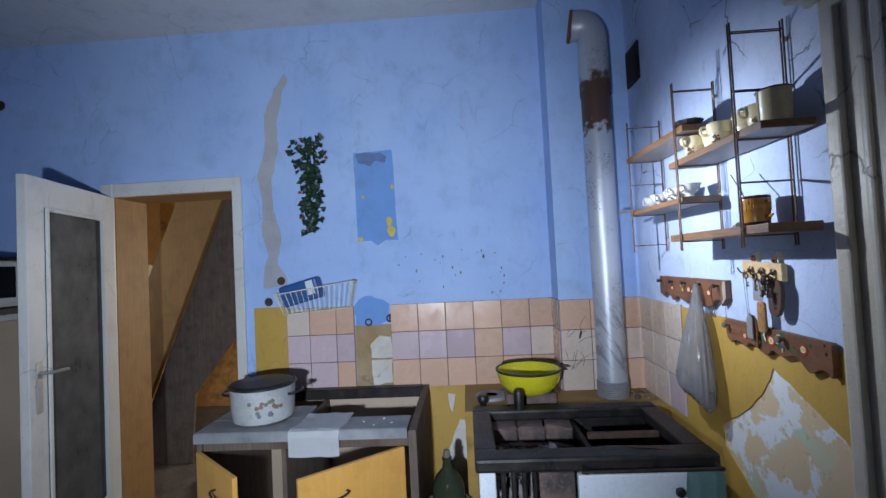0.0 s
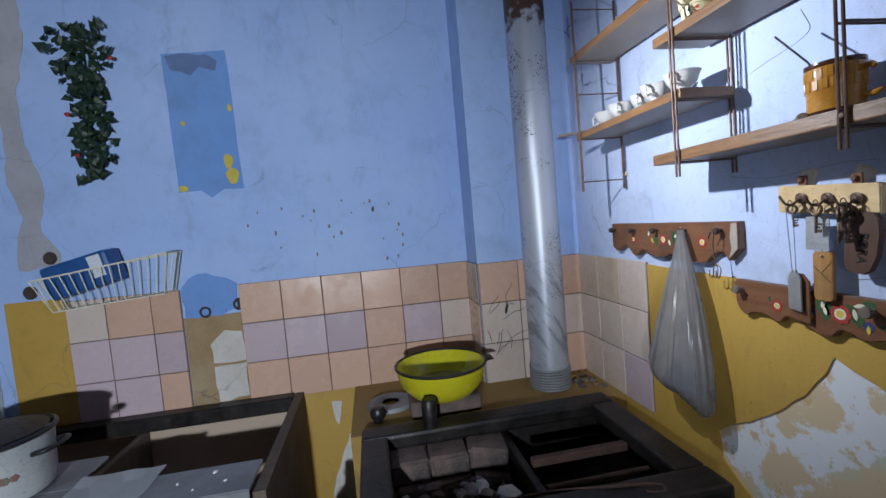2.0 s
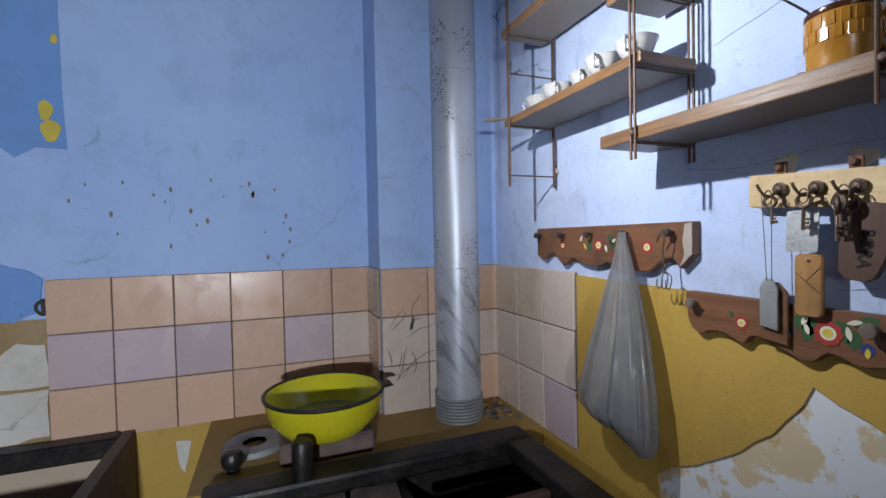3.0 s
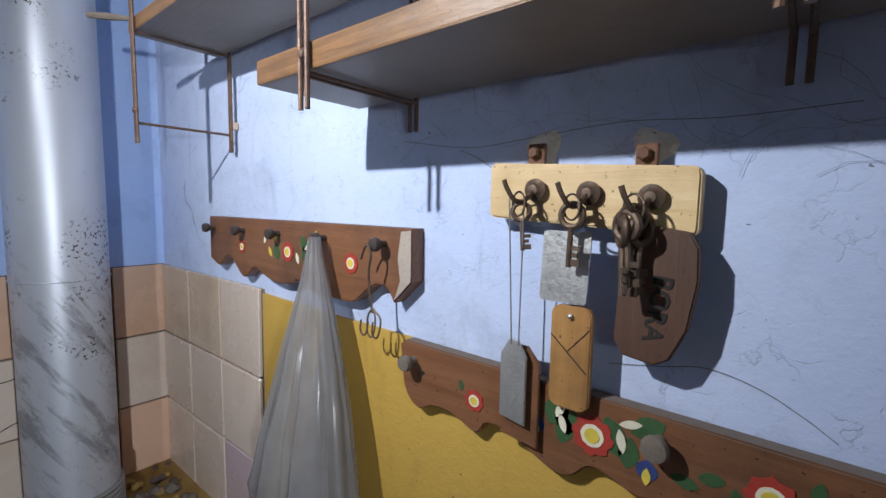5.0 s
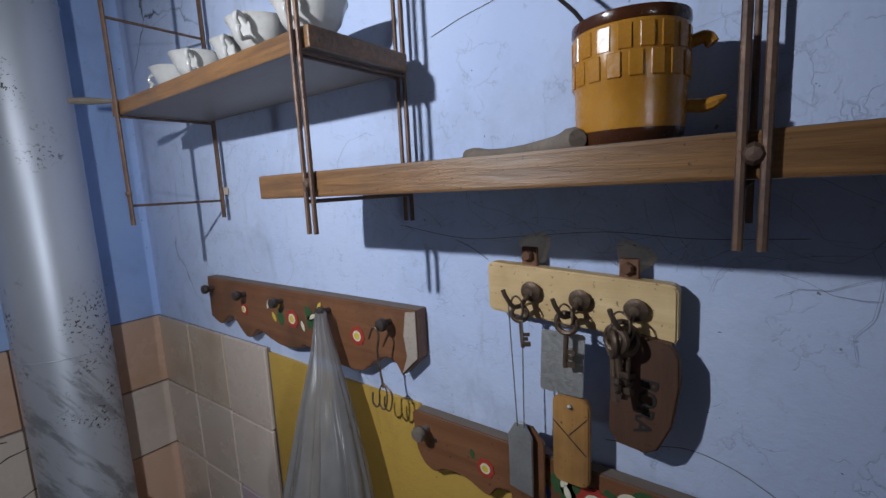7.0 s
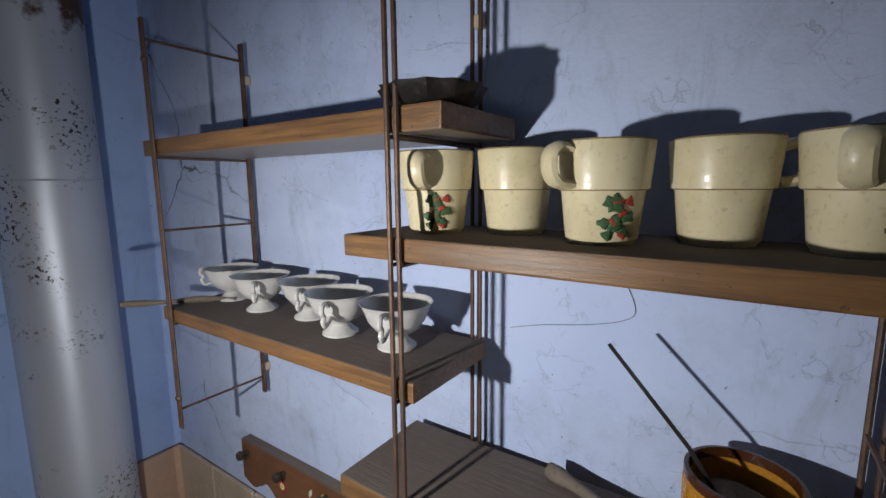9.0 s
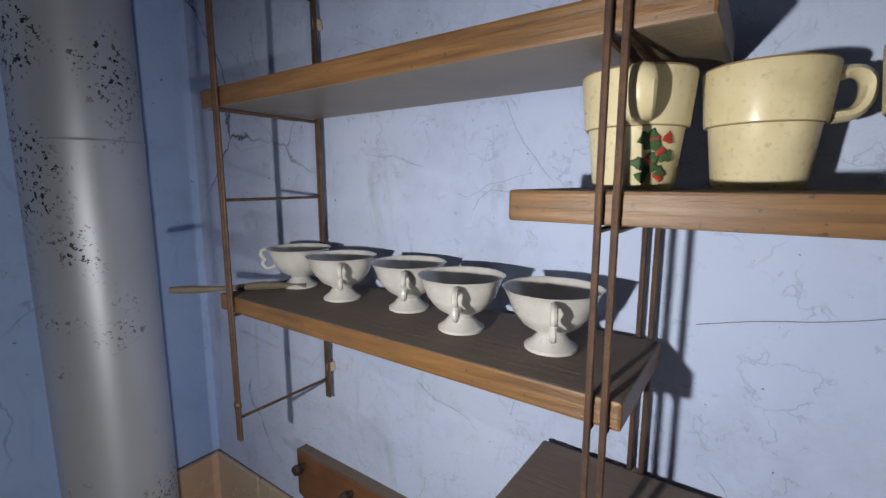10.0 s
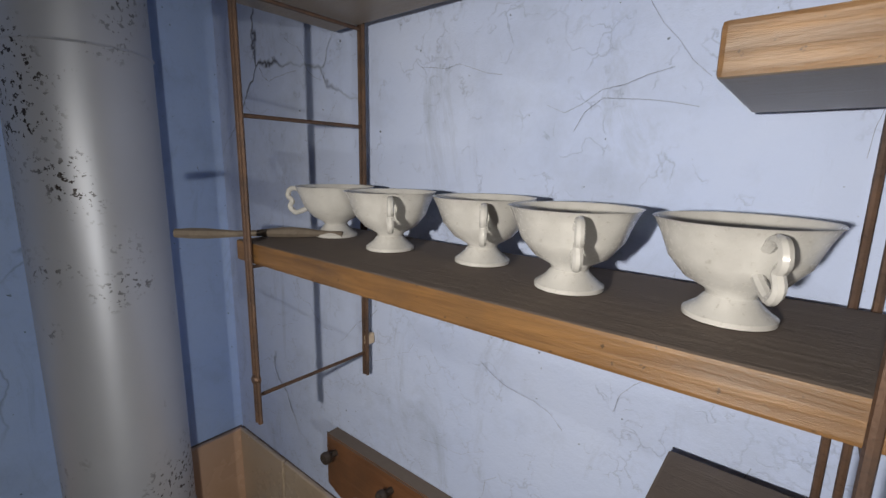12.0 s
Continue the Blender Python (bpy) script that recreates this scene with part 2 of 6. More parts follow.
M_BONE = speckled("grimy_stick", (0.13, 0.105, 0.085), (0.19, 0.155, 0.125), (0.06, 0.045, 0.035), 0.85, 30)
M_POT = speckled("dirty_pot_enamel", (0.34, 0.35, 0.35), (0.46, 0.47, 0.46), (0.12, 0.10, 0.09), 0.30, 9, dirt_from=0.55, bumpy=0.05)
M_WHITE = plaster("white_gloss_paint", (0.62, 0.61, 0.58), (0.70, 0.69, 0.66), (0.40, 0.37, 0.32), rough=0.4, cracks=0.5, shine=0.5)
M_CREAM = plaster("cream_gloss_paint", (0.62, 0.57, 0.46), (0.70, 0.66, 0.55), (0.40, 0.33, 0.24), rough=0.4, cracks=0.6, shine=0.5)
M_ENAMEL = speckled("white_enamel", (0.60, 0.64, 0.70), (0.70, 0.73, 0.77), (0.30, 0.27, 0.24), 0.25, 6, dirt_from=0.56, bumpy=0.05)
M_BEIGE = speckled("beige_board", (0.50, 0.39, 0.28), (0.56, 0.44, 0.33), (0.36, 0.27, 0.18), 0.5, 4, dirt_from=0.64)
M_GREYBROWN = wood("weathered_board", (0.155, 0.115, 0.085), (0.085, 0.062, 0.046), "z", 0.8)
M_DOORYEL = wood("yellow_laminate", (0.66, 0.36, 0.085), (0.60, 0.315, 0.065), "z", 0.45, stain=(0.45, 0.22, 0.05))
M_OCHREWOOD = wood("ochre_painted_wood", (0.36, 0.20, 0.065), (0.27, 0.14, 0.04), "z", 0.6, stain=(0.20, 0.105, 0.035))
M_ZINC = speckled("grey_sheet", (0.20, 0.205, 0.215), (0.31, 0.315, 0.325), (0.50, 0.50, 0.49), 0.55, 9, 0.3, dirt_from=0.60)
M_PAPER = plain("white_paper", (0.78, 0.79, 0.80), 0.8, 0, 0.04)
M_BASIN = speckled("yellow_enamel", (0.58, 0.52, 0.012), (0.62, 0.56, 0.02), (0.40, 0.33, 0.03), 0.2, 8, dirt_from=0.68, bumpy=0.04)
M_BASININ = speckled("dirty_yellow", (0.36, 0.32, 0.03), (0.16, 0.13, 0.05), (0.06, 0.05, 0.03), 0.5, 10)
M_BRICK = speckled("burnt_brick", (0.17, 0.115, 0.098), (0.05, 0.040, 0.038), (0.27, 0.22, 0.20), 0.9, 12, bumpy=0.6)
M_ASH = speckled("ash", (0.34, 0.29, 0.27), (0.11, 0.095, 0.09), (0.52, 0.48, 0.46), 0.95, 24, bumpy=1.0, dirt_from=0.6)
M_TEAL = speckled("faded_teal_cloth", (0.21, 0.36, 0.36), (0.27, 0.42, 0.42), (0.13, 0.24, 0.25), 0.9, 12)
M_BLACK = plain("black_plastic", (0.012, 0.012, 0.013), 0.35)
M_DARKGLASS = plain("dark_oven_glass", (0.010, 0.010, 0.012), 0.08)
M_BLUEPL = plain("blue_plastic", (0.015, 0.075, 0.24), 0.4, 0, 0.15)
M_LEAF = speckled("dark_plastic_leaf", (0.010, 0.026, 0.014), (0.016, 0.040, 0.018), (0.005, 0.010, 0.007), 0.4, 40)
M_RED = plain("red_paint", (0.33, 0.035, 0.022), 0.6)
M_WHITEPAINT = plain("white_paint", (0.66, 0.62, 0.48), 0.6)
M_YELPAINT = plain("yellow_paint", (0.58, 0.45, 0.06), 0.6)
M_GREENPAINT = plain("green_paint", (0.035, 0.085, 0.030), 0.6)
M_BLUEPAINT = plain("blue_paint", (0.025, 0.045, 0.16), 0.6)
M_FLOOR = speckled("dirty_floorboards", (0.075, 0.060, 0.050), (0.12, 0.095, 0.075), (0.03, 0.025, 0.02), 0.8, 5)
M_STRING = plain("grey_string", (0.16, 0.16, 0.17), 0.8)
M_HOLE = plain("dark_hole", (0.02, 0.018, 0.017), 0.95)
M_COBWEB = plain("cobweb_dust", (0.13, 0.13, 0.155), 0.95)


def pipe_material():
    m, nt, b = mat("silver_painted_pipe", 0.42, 0.35)
    v = coords(nt)
    slow = noise_tex(nt, v, 5.0, 5.0)
    c = mix(nt, slow, (0.42, 0.44, 0.50), (0.56, 0.58, 0.64))
    chips = ramp(nt, noise_tex(nt, v, 170.0, 3.0, 0.6), ((0.575, 0.0), (0.60, 1.0)))
    where = ramp(nt, noise_tex(nt, v, 6.0, 3.0), ((0.49, 0.0), (0.57, 1.0)))
    c = mix(nt, math_node(nt, "MULTIPLY", chips, where), c, (0.04, 0.03, 0.03))
    tc = nt.nodes.new("ShaderNodeTexCoord")
    sep = nt.nodes.new("ShaderNodeSeparateXYZ")
    nt.links.new(tc.outputs["Object"], sep.inputs[0])
    band = math_node(nt, "ADD", sep.outputs["Z"], math_node(nt, "MULTIPLY", noise_tex(nt, v, 22.0, 4.0), 0.25))
    rust = ramp(nt, math_node(nt, "SUBTRACT", band, 1.6), ((0.63, 0.0), (0.66, 1.0), (0.86, 1.0), (0.90, 0.15)))
    c = mix(nt, rust, c, (0.10, 0.055, 0.040))
    # soot smeared upwards round the lower tube
    turn = nt.nodes.new("ShaderNodeVectorRotate")
    turn.rotation_type = "Y_AXIS"
    turn.inputs["Angle"].default_value = radians(32)
    nt.links.new(tc.outputs["Object"], turn.inputs["Vector"])
    pull = nt.nodes.new("ShaderNodeMapping")
    pull.inputs["Scale"].default_value = (40, 14, 5.5)
    nt.links.new(turn.outputs["Vector"], pull.inputs["Vector"])
    smear = ramp(nt, noise_tex(nt, pull.outputs["Vector"], 1.0, 6.0, 0.7), ((0.50, 0.0), (0.60, 1.0)))
    low_part = ramp(nt, math_node(nt, "SUBTRACT", sep.outputs["Z"], 0.8), ((0.10, 0.35), (0.22, 0.9), (0.45, 0.8), (0.56, 0.0)))
    c = mix(nt, math_node(nt, "MULTIPLY", math_node(nt, "MULTIPLY", smear, low_part), 0.6), c, (0.075, 0.07, 0.075))
    nt.links.new(c, b.inputs["Base Color"])
    bump(nt, b, noise_tex(nt, v, 30.0, 4.0), 0.12, 0.002)
    return m


M_PIPE = pipe_material()


def glass_material(name, tint, clear, rough=0.05):
    m, nt, b = mat(name, rough)
    out = nt.nodes["Material Output"]
    tr = node(nt, "ShaderNodeBsdfTransparent", Color=(*tint, 1))
    n = noise_tex(nt, coords(nt), 8.0, 6.0)
    mx = nt.nodes.new("ShaderNodeMixShader")
    nt.links.new(ramp(nt, n, ((0.3, clear - 0.12), (0.7, clear + 0.12))), mx.inputs[0])
    b.inputs["Base Color"].default_value = (*[0.55 * k for k in tint], 1)
    nt.links.new(b.outputs[0], mx.inputs[1])
    nt.links.new(tr.outputs[0], mx.inputs[2])
    nt.links.new(mx.outputs[0], out.inputs[0])
    return m


M_PANE = glass_material("dusty_pane", (0.34, 0.34, 0.34), 0.6, 0.5)
M_BAG = glass_material("cloudy_plastic_bag", (0.68, 0.67, 0.68), 0.55, 0.22)
M_BOTTLE = glass_material("dark_bottle_glass", (0.10, 0.12, 0.07), 0.4, 0.06)


# ---- mesh helpers ----
def part(name, bm, material, parent=None, label="", smooth=False):
    me = bpy.data.meshes.new(name)
    bm.normal_update()
    bm.to_mesh(me)
    bm.free()
    for mt in material if isinstance(material, (list, tuple)) else (material,):
        me.materials.append(mt)
    if smooth:
        for p in me.polygons:
            p.use_smooth = True
        me.set_sharp_from_angle(angle=radians(42))
    ob = new(name, me)
    if parent:
        ob.parent = parent
    if label:
        ob["label"] = label
    return ob


def thing(name, label, category, group="", kind="", at=(0, 0, 0)):
    ob = new(name)
    ob.empty_display_size = 0.05
    ob.location = at
    return tagged(ob, label, category, group, kind)


def box(bm, lo, hi, bevel=0.0, segments=1):
    """A box between two corners, in bm."""
    made = bmesh.ops.create_cube(bm, size=1.0)["verts"]
    for v in made:
        v.co = [lo[i] + (v.co[i] + 0.5) * (hi[i] - lo[i]) for i in range(3)]
    if bevel:
        edges = list({e for v in made for e in v.link_edges})
        bmesh.ops.bevel(bm, geom=edges, offset=bevel, segments=segments, affect="EDGES", profile=0.6)
    return bm


def boxes(*pairs, bevel=0.0, segments=1):
    bm = bmesh.new()
    for lo, hi in pairs:
        box(bm, lo, hi, bevel, segments)
    return bm


def tube(bm, points, radius, sides=8, closed=False, caps=True):
    """A round bar along a line of points; radius may be one number or one a point."""
    pts = [Vector(p) for p in points]
    n = len(pts)
    rad = radius if isinstance(radius, (list, tuple)) else [radius] * n
    rings, side = [], None
    for i, p in enumerate(pts):
        if closed:
            d = pts[(i + 1) % n] - pts[i - 1]
        else:
            d = pts[min(i + 1, n - 1)] - pts[max(i - 1, 0)]
        d.normalize()
        if side is None:
            side = d.orthogonal().normalized()
        side = (side - d * side.dot(d)).normalized()
        other = d.cross(side)
        rings.append([bm.verts.new(p + (side * math.cos(a) + other * math.sin(a)) * rad[i])
                      for a in (2 * math.pi * k / sides for k in range(sides))])
    for i in range(n if closed else n - 1):
        a, b = rings[i], rings[(i + 1) % n]
        for k in range(sides):
            bm.faces.new((a[k], a[(k + 1) % sides], b[(k + 1) % sides], b[k]))
    if caps and not closed:
        bm.faces.new(rings[0][::-1])
        bm.faces.new(rings[-1])
    return bm


def lathe(bm, profile, steps=32, centre=(0, 0, 0), wave=None):
    """Turn (radius, height) pairs about z."""
    c = Vector(centre)
    rings = []
    for r, h in profile:
        if r < 1e-5:
            rings.append([bm.verts.new(c + Vector((0, 0, h)))])
            continue
        ring = []
        for k in range(steps):
            a = 2 * math.pi * k / steps
            f = wave(a, r, h) if wave else 1.0
            ring.append(bm.verts.new(c + Vector((r * f * math.cos(a), r * f * math.sin(a), h))))
        rings.append(ring)
    for a, b in zip(rings, rings[1:]):
        for k in range(steps):
            q = [a[k % len(a)], a[(k + 1) % len(a)], b[(k + 1) % len(b)], b[k % len(b)]]
            q = list(dict.fromkeys(q))
            if len(q) > 2:
                bm.faces.new(q)
    return bm


def slab(bm, outline, plane, at, thick, bevel=0.0):
    """A flat board of a free outline. plane 'yz': outline of (y, z), face at x = at, thickness towards +x; 'xz': face at y = at, towards +y."""
    def place(u, w, d):
        return (at + d, u, w) if plane == "yz" else ((u, at + d, w) if plane == "xz" else (u, w, at + d))
    front = [bm.verts.new(place(u, w, 0)) for u, w in outline]
    back = [bm.verts.new(place(u, w, thick)) for u, w in outline]
    f0 = bm.faces.new(front)
    bm.faces.new(back[::-1])
    n = len(outline)
    for k in range(n):
        bm.faces.new((front[k], back[k], back[(k + 1) % n], front[(k + 1) % n]))
    bmesh.ops.recalc_face_normals(bm, faces=bm.faces)
    if bevel:
        bmesh.ops.bevel(bm, geom=list(f0.edges), offset=bevel, segments=2, affect="EDGES")
    return bm


def rough_line(points, step, amp, seed):
    """A broken line between points, jittered, for torn paint edges."""
    rnd = random.Random(seed)
    out = []
    for (a, b), (c, d) in zip(points, points[1:]):
        n = max(1, int(math.hypot(c - a, d - b) / step))
        for k in range(n):
            t = k / n
            j = amp if k else 0.0
            out.append((a + (c - a) * t + rnd.uniform(-j, j), b + (d - b) * t + rnd.uniform(-j, j)))
    return out


def smooth_line(points, n=6):
    """Catmull-Rom through points."""
    p = [Vector(q) for q in points]
    p = [p[0] * 2 - p[1], *p, p[-1] * 2 - p[-2]]
    out = []
    for i in range(1, len(p) - 2):
        for k in range(n):
            t = k / n
            out.append(0.5 * (2 * p[i] + (p[i + 1] - p[i - 1]) * t + (2 * p[i - 1] - 5 * p[i] + 4 * p[i + 1] - p[i + 2]) * t * t
                              + (3 * p[i] - p[i - 1] - 3 * p[i + 1] + p[i + 2]) * t ** 3))
    out.append(p[-2])
    return out


def structure(name, bm, material, label, category="wall"):
    return tagged(part(name, bm, material), label, category, kind="structure")


M_LEDGE = wood("dirty_ochre_masonry", (0.40, 0.25, 0.06), (0.30, 0.18, 0.045), "x", 0.8, dust=(0.33, 0.21, 0.065), scale=0.3)

# ---- the shell of the kitchen ----
XR, YF, YB, XL, YBACK, H = 1.20, 3.05, 2.88, -2.55, -1.20, 2.90
wall_front = structure("wall_front", boxes(((XL, YF, 0), (-1.67, YF + 0.25, H)), ((-0.945, YF, 0), (XR, YF + 0.25, H)), ((-1.67, YF, 1.99), (-0.945, YF + 0.25, H))),
                       M_BLUE, "blue-painted plaster wall with flaking patches and a doorway")
breast = structure("wall_breast", boxes(((0.795, YB, 0), (XR, YF - 0.001, H))), M_BLUE, "blue plastered chimney breast beside the stove pipe")
wall_right = structure("wall_right", boxes(((XR, YBACK, 0), (XR + 0.25, 0.546, H)), ((XR, 1.476, 0), (XR + 0.25, YF + 0.25, H)), ((XR, 0.546, 1.99), (XR + 0.25, 1.476, H))),
                       M_BLUE_R, "cracked pale blue plaster wall behind the shelves")
wall_left = structure("wall_left", boxes(((XL - 0.25, YBACK, 0), (XL, YF + 0.25, H))), M_BLUE, "plain blue plaster side wall")
structure("wall_back", boxes(((XL - 0.25, YBACK - 0.25, 0), (XR + 0.25, YBACK, H))), M_BLUE, "plain blue plaster back wall")
structure("floor", boxes(((XL - 0.25, YBACK - 0.25, -0.1), (XR + 0.25, YF + 0.25, 0))), M_FLOOR, "dirty dark kitchen floor", "floor")
structure("ceiling", boxes(((XL - 0.25, YBACK - 0.25, H), (XR + 0.25, YF + 0.25, H + 0.12))), M_CEIL, "stained limewashed ceiling", "ceiling")
# masonry ledge behind the stove
structure("wall_ledge", boxes(((0.30, 2.606, 0), (0.795, YF - 0.001, 0.845)), ((0.795, 2.606, 0), (XR, YB - 0.001, 0.845))), M_LEDGE, "ochre-painted masonry ledge behind the stove")

# paint layers and patches on the walls
structure("paint_peeled", slab(bmesh.new(), [(1.634, 0.0), (2.30, 0.0), (2.30, 0.95), (1.94, 1.20), (1.634, 1.10)], "yz", XR - 0.0015, 0.0015), M_PEEL,
          "peeled wall patch in white, pale green and ochre", "paint patch")
edge = ([(2.450, 1.288), (2.30, 1.284), (2.125, 1.282)] + rough_line([(2.115, 1.264), (1.90, 1.258), (1.634, 1.256)], 0.04, 0.002, 1) + [(1.634, 1.256)]
        + rough_line([(1.634, 1.04), (1.672, 1.035), (1.70, 1.055), (1.80, 1.105), (1.93, 1.165), (1.985, 1.075), (2.09, 0.985), (2.205, 0.905), (2.20, 0.84), (2.08, 0.76), (1.98, 0.68), (1.90, 0.58), (1.86, 0.45), (1.84, 0.0)], 0.03, 0.004, 2)
        + [(1.84, 0.0), (2.603, 0.0), (2.603, 0.842), (2.450, 0.842)])
structure("paint_ochre", slab(bmesh.new(), edge, "yz", XR - 0.005, 0.005), M_YELLOW, "glossy ochre dado paint, torn at its edge", "paint")
structure("paint_scrap", slab(bmesh.new(), rough_line([(1.634, 0.86), (1.675, 0.88), (1.668, 0.74), (1.634, 0.70), (1.634, 0.86)], 0.03, 0.004, 5), "yz", XR - 0.005, 0.0034), M_YELLOW, "loose scrap of ochre paint", "paint")
# front wall: ochre dado beside the door and behind the cabinet
structure("paint_dado", boxes(((-0.86, YF - 0.004, 0), (-0.672, YF, 1.31))), M_YELLOW, "ochre dado paint beside the doorway", "paint")
low = rough_line([(-0.672, 0.0), (-0.672, 0.838), (0.30, 0.842), (0.30, 0.62), (0.302, 0.50), (0.30, 0.30), (0.302, 0.0)], 0.06, 0.003, 7)
structure("paint_dado", slab(bmesh.new(), low, "xz", YF - 0.004, 0.004), M_YELLOW, "stained ochre dado paint below the tiles", "paint")
structure("paint_chip", slab(bmesh.new(), rough_line([(0.205, 0.80), (0.245, 0.795), (0.238, 0.76), (0.225, 0.70), (0.21, 0.74), (0.205, 0.80)], 0.02, 0.003, 8), "xz", YF - 0.0065, 0.002), M_CEMENT, "white chip in the ochre paint", "paint")
structure("paint_loss", slab(bmesh.new(), rough_line([(0.165, 0.30), (0.185, 0.46), (0.215, 0.54), (0.235, 0.60), (0.262, 0.66), (0.292, 0.655), (0.294, 0.0), (0.175, 0.0), (0.165, 0.30)], 0.03, 0.008, 23), "xz", YF - 0.0065, 0.002), M_CEMENT, "pale bare patch where ochre paint fell off", "paint patch")
structure("plaster_streak", slab(bmesh.new(), rough_line([(-0.64, 2.63), (-0.62, 2.60), (-0.66, 2.50), (-0.695, 2.35), (-0.69, 2.20), (-0.735, 2.02), (-0.73, 1.85), (-0.69, 1.70), (-0.715, 1.55), (-0.665, 1.47), (-0.67, 1.42), (-0.80, 1.42), (-0.795, 1.50), (-0.765, 1.60), (-0.80, 1.72), (-0.79, 1.90), (-0.815, 2.05), (-0.765, 2.20), (-0.765, 2.40), (-0.70, 2.55), (-0.64, 2.63)], 0.03, 0.006, 3), "xz", YF - 0.002, 0.002),
          M_BARE, "bare plaster streak where the blue paint fell off", "paint patch")
structure("wall_mark", slab(bmesh.new(), rough_line([(-0.262, 2.150), (-0.045, 2.158), (-0.030, 1.652), (-0.10, 1.655), (-0.145, 1.625), (-0.18, 1.655), (-0.255, 1.652), (-0.262, 2.150)], 0.08, 0.003, 4), "xz", YF - 0.0015, 0.0015),
          M_MARK, "darker blue rectangle where a calendar once hung", "paint patch")
for i, (cx, cz, rx, rz) in enumerate(((-0.065, 1.70, 0.022, 0.030), (-0.075, 1.755, 0.016, 0.028), (-0.24, 1.665, 0.016, 0.012), (-0.05, 1.95, 0.008, 0.014), (-0.215, 1.90, 0.009, 0.008))):
    ring = [(cx + rx * math.cos(a) * (1 + 0.2 * math.sin(3 * a + i)), cz + rz * math.sin(a)) for a in (k * math.pi / 6 for k in range(12))]
    structure("paint_fleck", slab(bmesh.new(), ring, "xz", YF - 0.003, 0.0012), M_YELPAINT, "small yellow fleck of old paint", "paint patch")
structure("wall_smudge", slab(bmesh.new(), rough_line([(-0.25, 2.14), (-0.20, 2.15), (-0.11, 2.145), (-0.075, 2.12), (-0.085, 2.085), (-0.14, 2.10), (-0.17, 2.07), (-0.235, 2.09), (-0.25, 2.14)], 0.03, 0.006, 9), "xz", YF - 0.0028, 0.0012),
          plaster("grey_smudge", (0.10, 0.14, 0.24), (0.17, 0.25, 0.46), (0.07, 0.08, 0.12)), "grey smudge on the blue rectangle", "stain")
# the gap between the tile groups
structure("plaster_gap", boxes(((-0.292, YF - 0.003, 0.838), (-0.088, YF, 1.19))), plaster("brown_daub", (0.31, 0.20, 0.085), (0.47, 0.36, 0.22), (0.16, 0.095, 0.045)), "brown plaster gap between the tiles", "plaster")
structure("cement_patch", slab(bmesh.new(), rough_line([(-0.205, 1.01), (-0.21, 1.08), (-0.155, 1.13), (-0.095, 1.12), (-0.09, 1.008), (-0.205, 1.01)], 0.03, 0.004, 11), "xz", YF - 0.007, 0.004), M_CEMENT, "white cement patch in the tile gap", "plaster")
structure("cement_patch", slab(bmesh.new(), rough_line([(-0.20, 0.86), (-0.205, 0.995), (-0.09, 0.998), (-0.092, 0.87), (-0.20, 0.86)], 0.03, 0.004, 12), "xz", YF - 0.007, 0.004), M_CEMENT, "white cement patch in the tile gap", "plaster")
for cx, cz in ((-0.776, 1.34), (-0.70, 1.455), (-0.095, 1.222), (-0.215, 1.205)):
    structure("wall_socket_hole", lathe(bmesh.new(), [(0.0, 0.002), (0.012, 0.003), (0.019, 0.007), (0.024, 0.0)], 14), plain("grimy_socket", (0.055, 0.042, 0.035), 0.9), "dark round hole of a torn-out socket", "hole").matrix_world = pose(cx, YF - 0.001, cz, 90)
for cx, cz, r in ((-2.34, 2.56, 0.03), (-2.42, 2.48, 0.02)):
    structure("wall_hole", lathe(bmesh.new(), [(0.0, 0.003), (r * 0.8, 0.004), (r, 0.0)], 11), M_HOLE, "dark knocked hole in the plaster", "hole").matrix_world = pose(cx, YF - 0.001, cz, 90)
# soot-door opening in the right wall near the ceiling
vent = thing("wall_vent", "small black square vent high on the wall", "vent")
part("frame", slab(bmesh.new(), [(2.71, 2.335), (2.855, 2.335), (2.855, 2.515), (2.71, 2.515)], "yz", XR - 0.012, 0.012, 0.003), M_IRON, vent)
part("grille", slab(bmesh.new(), [(2.725, 2.35), (2.84, 2.35), (2.84, 2.50), (2.725, 2.50)], "yz", XR - 0.014, 0.0019), M_HOLE, vent)

# ---- doors ----
# side door with its painted casing
casing = thing("door_casing", "thick cream-painted moulded door casing with a cornice", "door frame", kind="structure")
for y0, y1 in ((1.476, 1.654), (0.368, 0.546)):
    part("jamb_board", boxes(((XR - 0.028, y0, 0), (XR - 0.0005, y1, 2.03)), bevel=0.004), M_CREAM, casing)
    for a, b, d in ((0.012, 0.040, 0.016), (0.062, 0.082, 0.010), (0.120, 0.158, 0.018)):
        part("moulding", boxes(((XR - 0.028 - d, y0 + a, 0), (XR - 0.0275, y0 + b, 2.03)), bevel=0.006, segments=2), M_CREAM, casing)
part("head_board", boxes(((XR - 0.030, 0.368, 2.03), (XR - 0.0005, 1.654, 2.12)), bevel=0.004), M_CREAM, casing)
for z0, z1, d, o in ((2.06, 2.085, 0.050, 0.02), (2.085, 2.115, 0.075, 0.045), (2.115, 2.15, 0.105, 0.07)):
    part("cornice", boxes(((XR - d, 0.368 - o, z0), (XR - 0.0005 - 0.03 * (z0 < 2.1), 1.654 + o, z1)), bevel=0.007, segments=2), M_CREAM, casing)
door_side = thing("door_side", "closed ochre wooden door with a black lever handle", "door", kind="structure")
part("leaf", boxes(((XR + 0.012, 0.551, 0.01), (XR + 0.05, 1.471, 1.985)), bevel=0.003), M_OCHREWOOD, door_side)
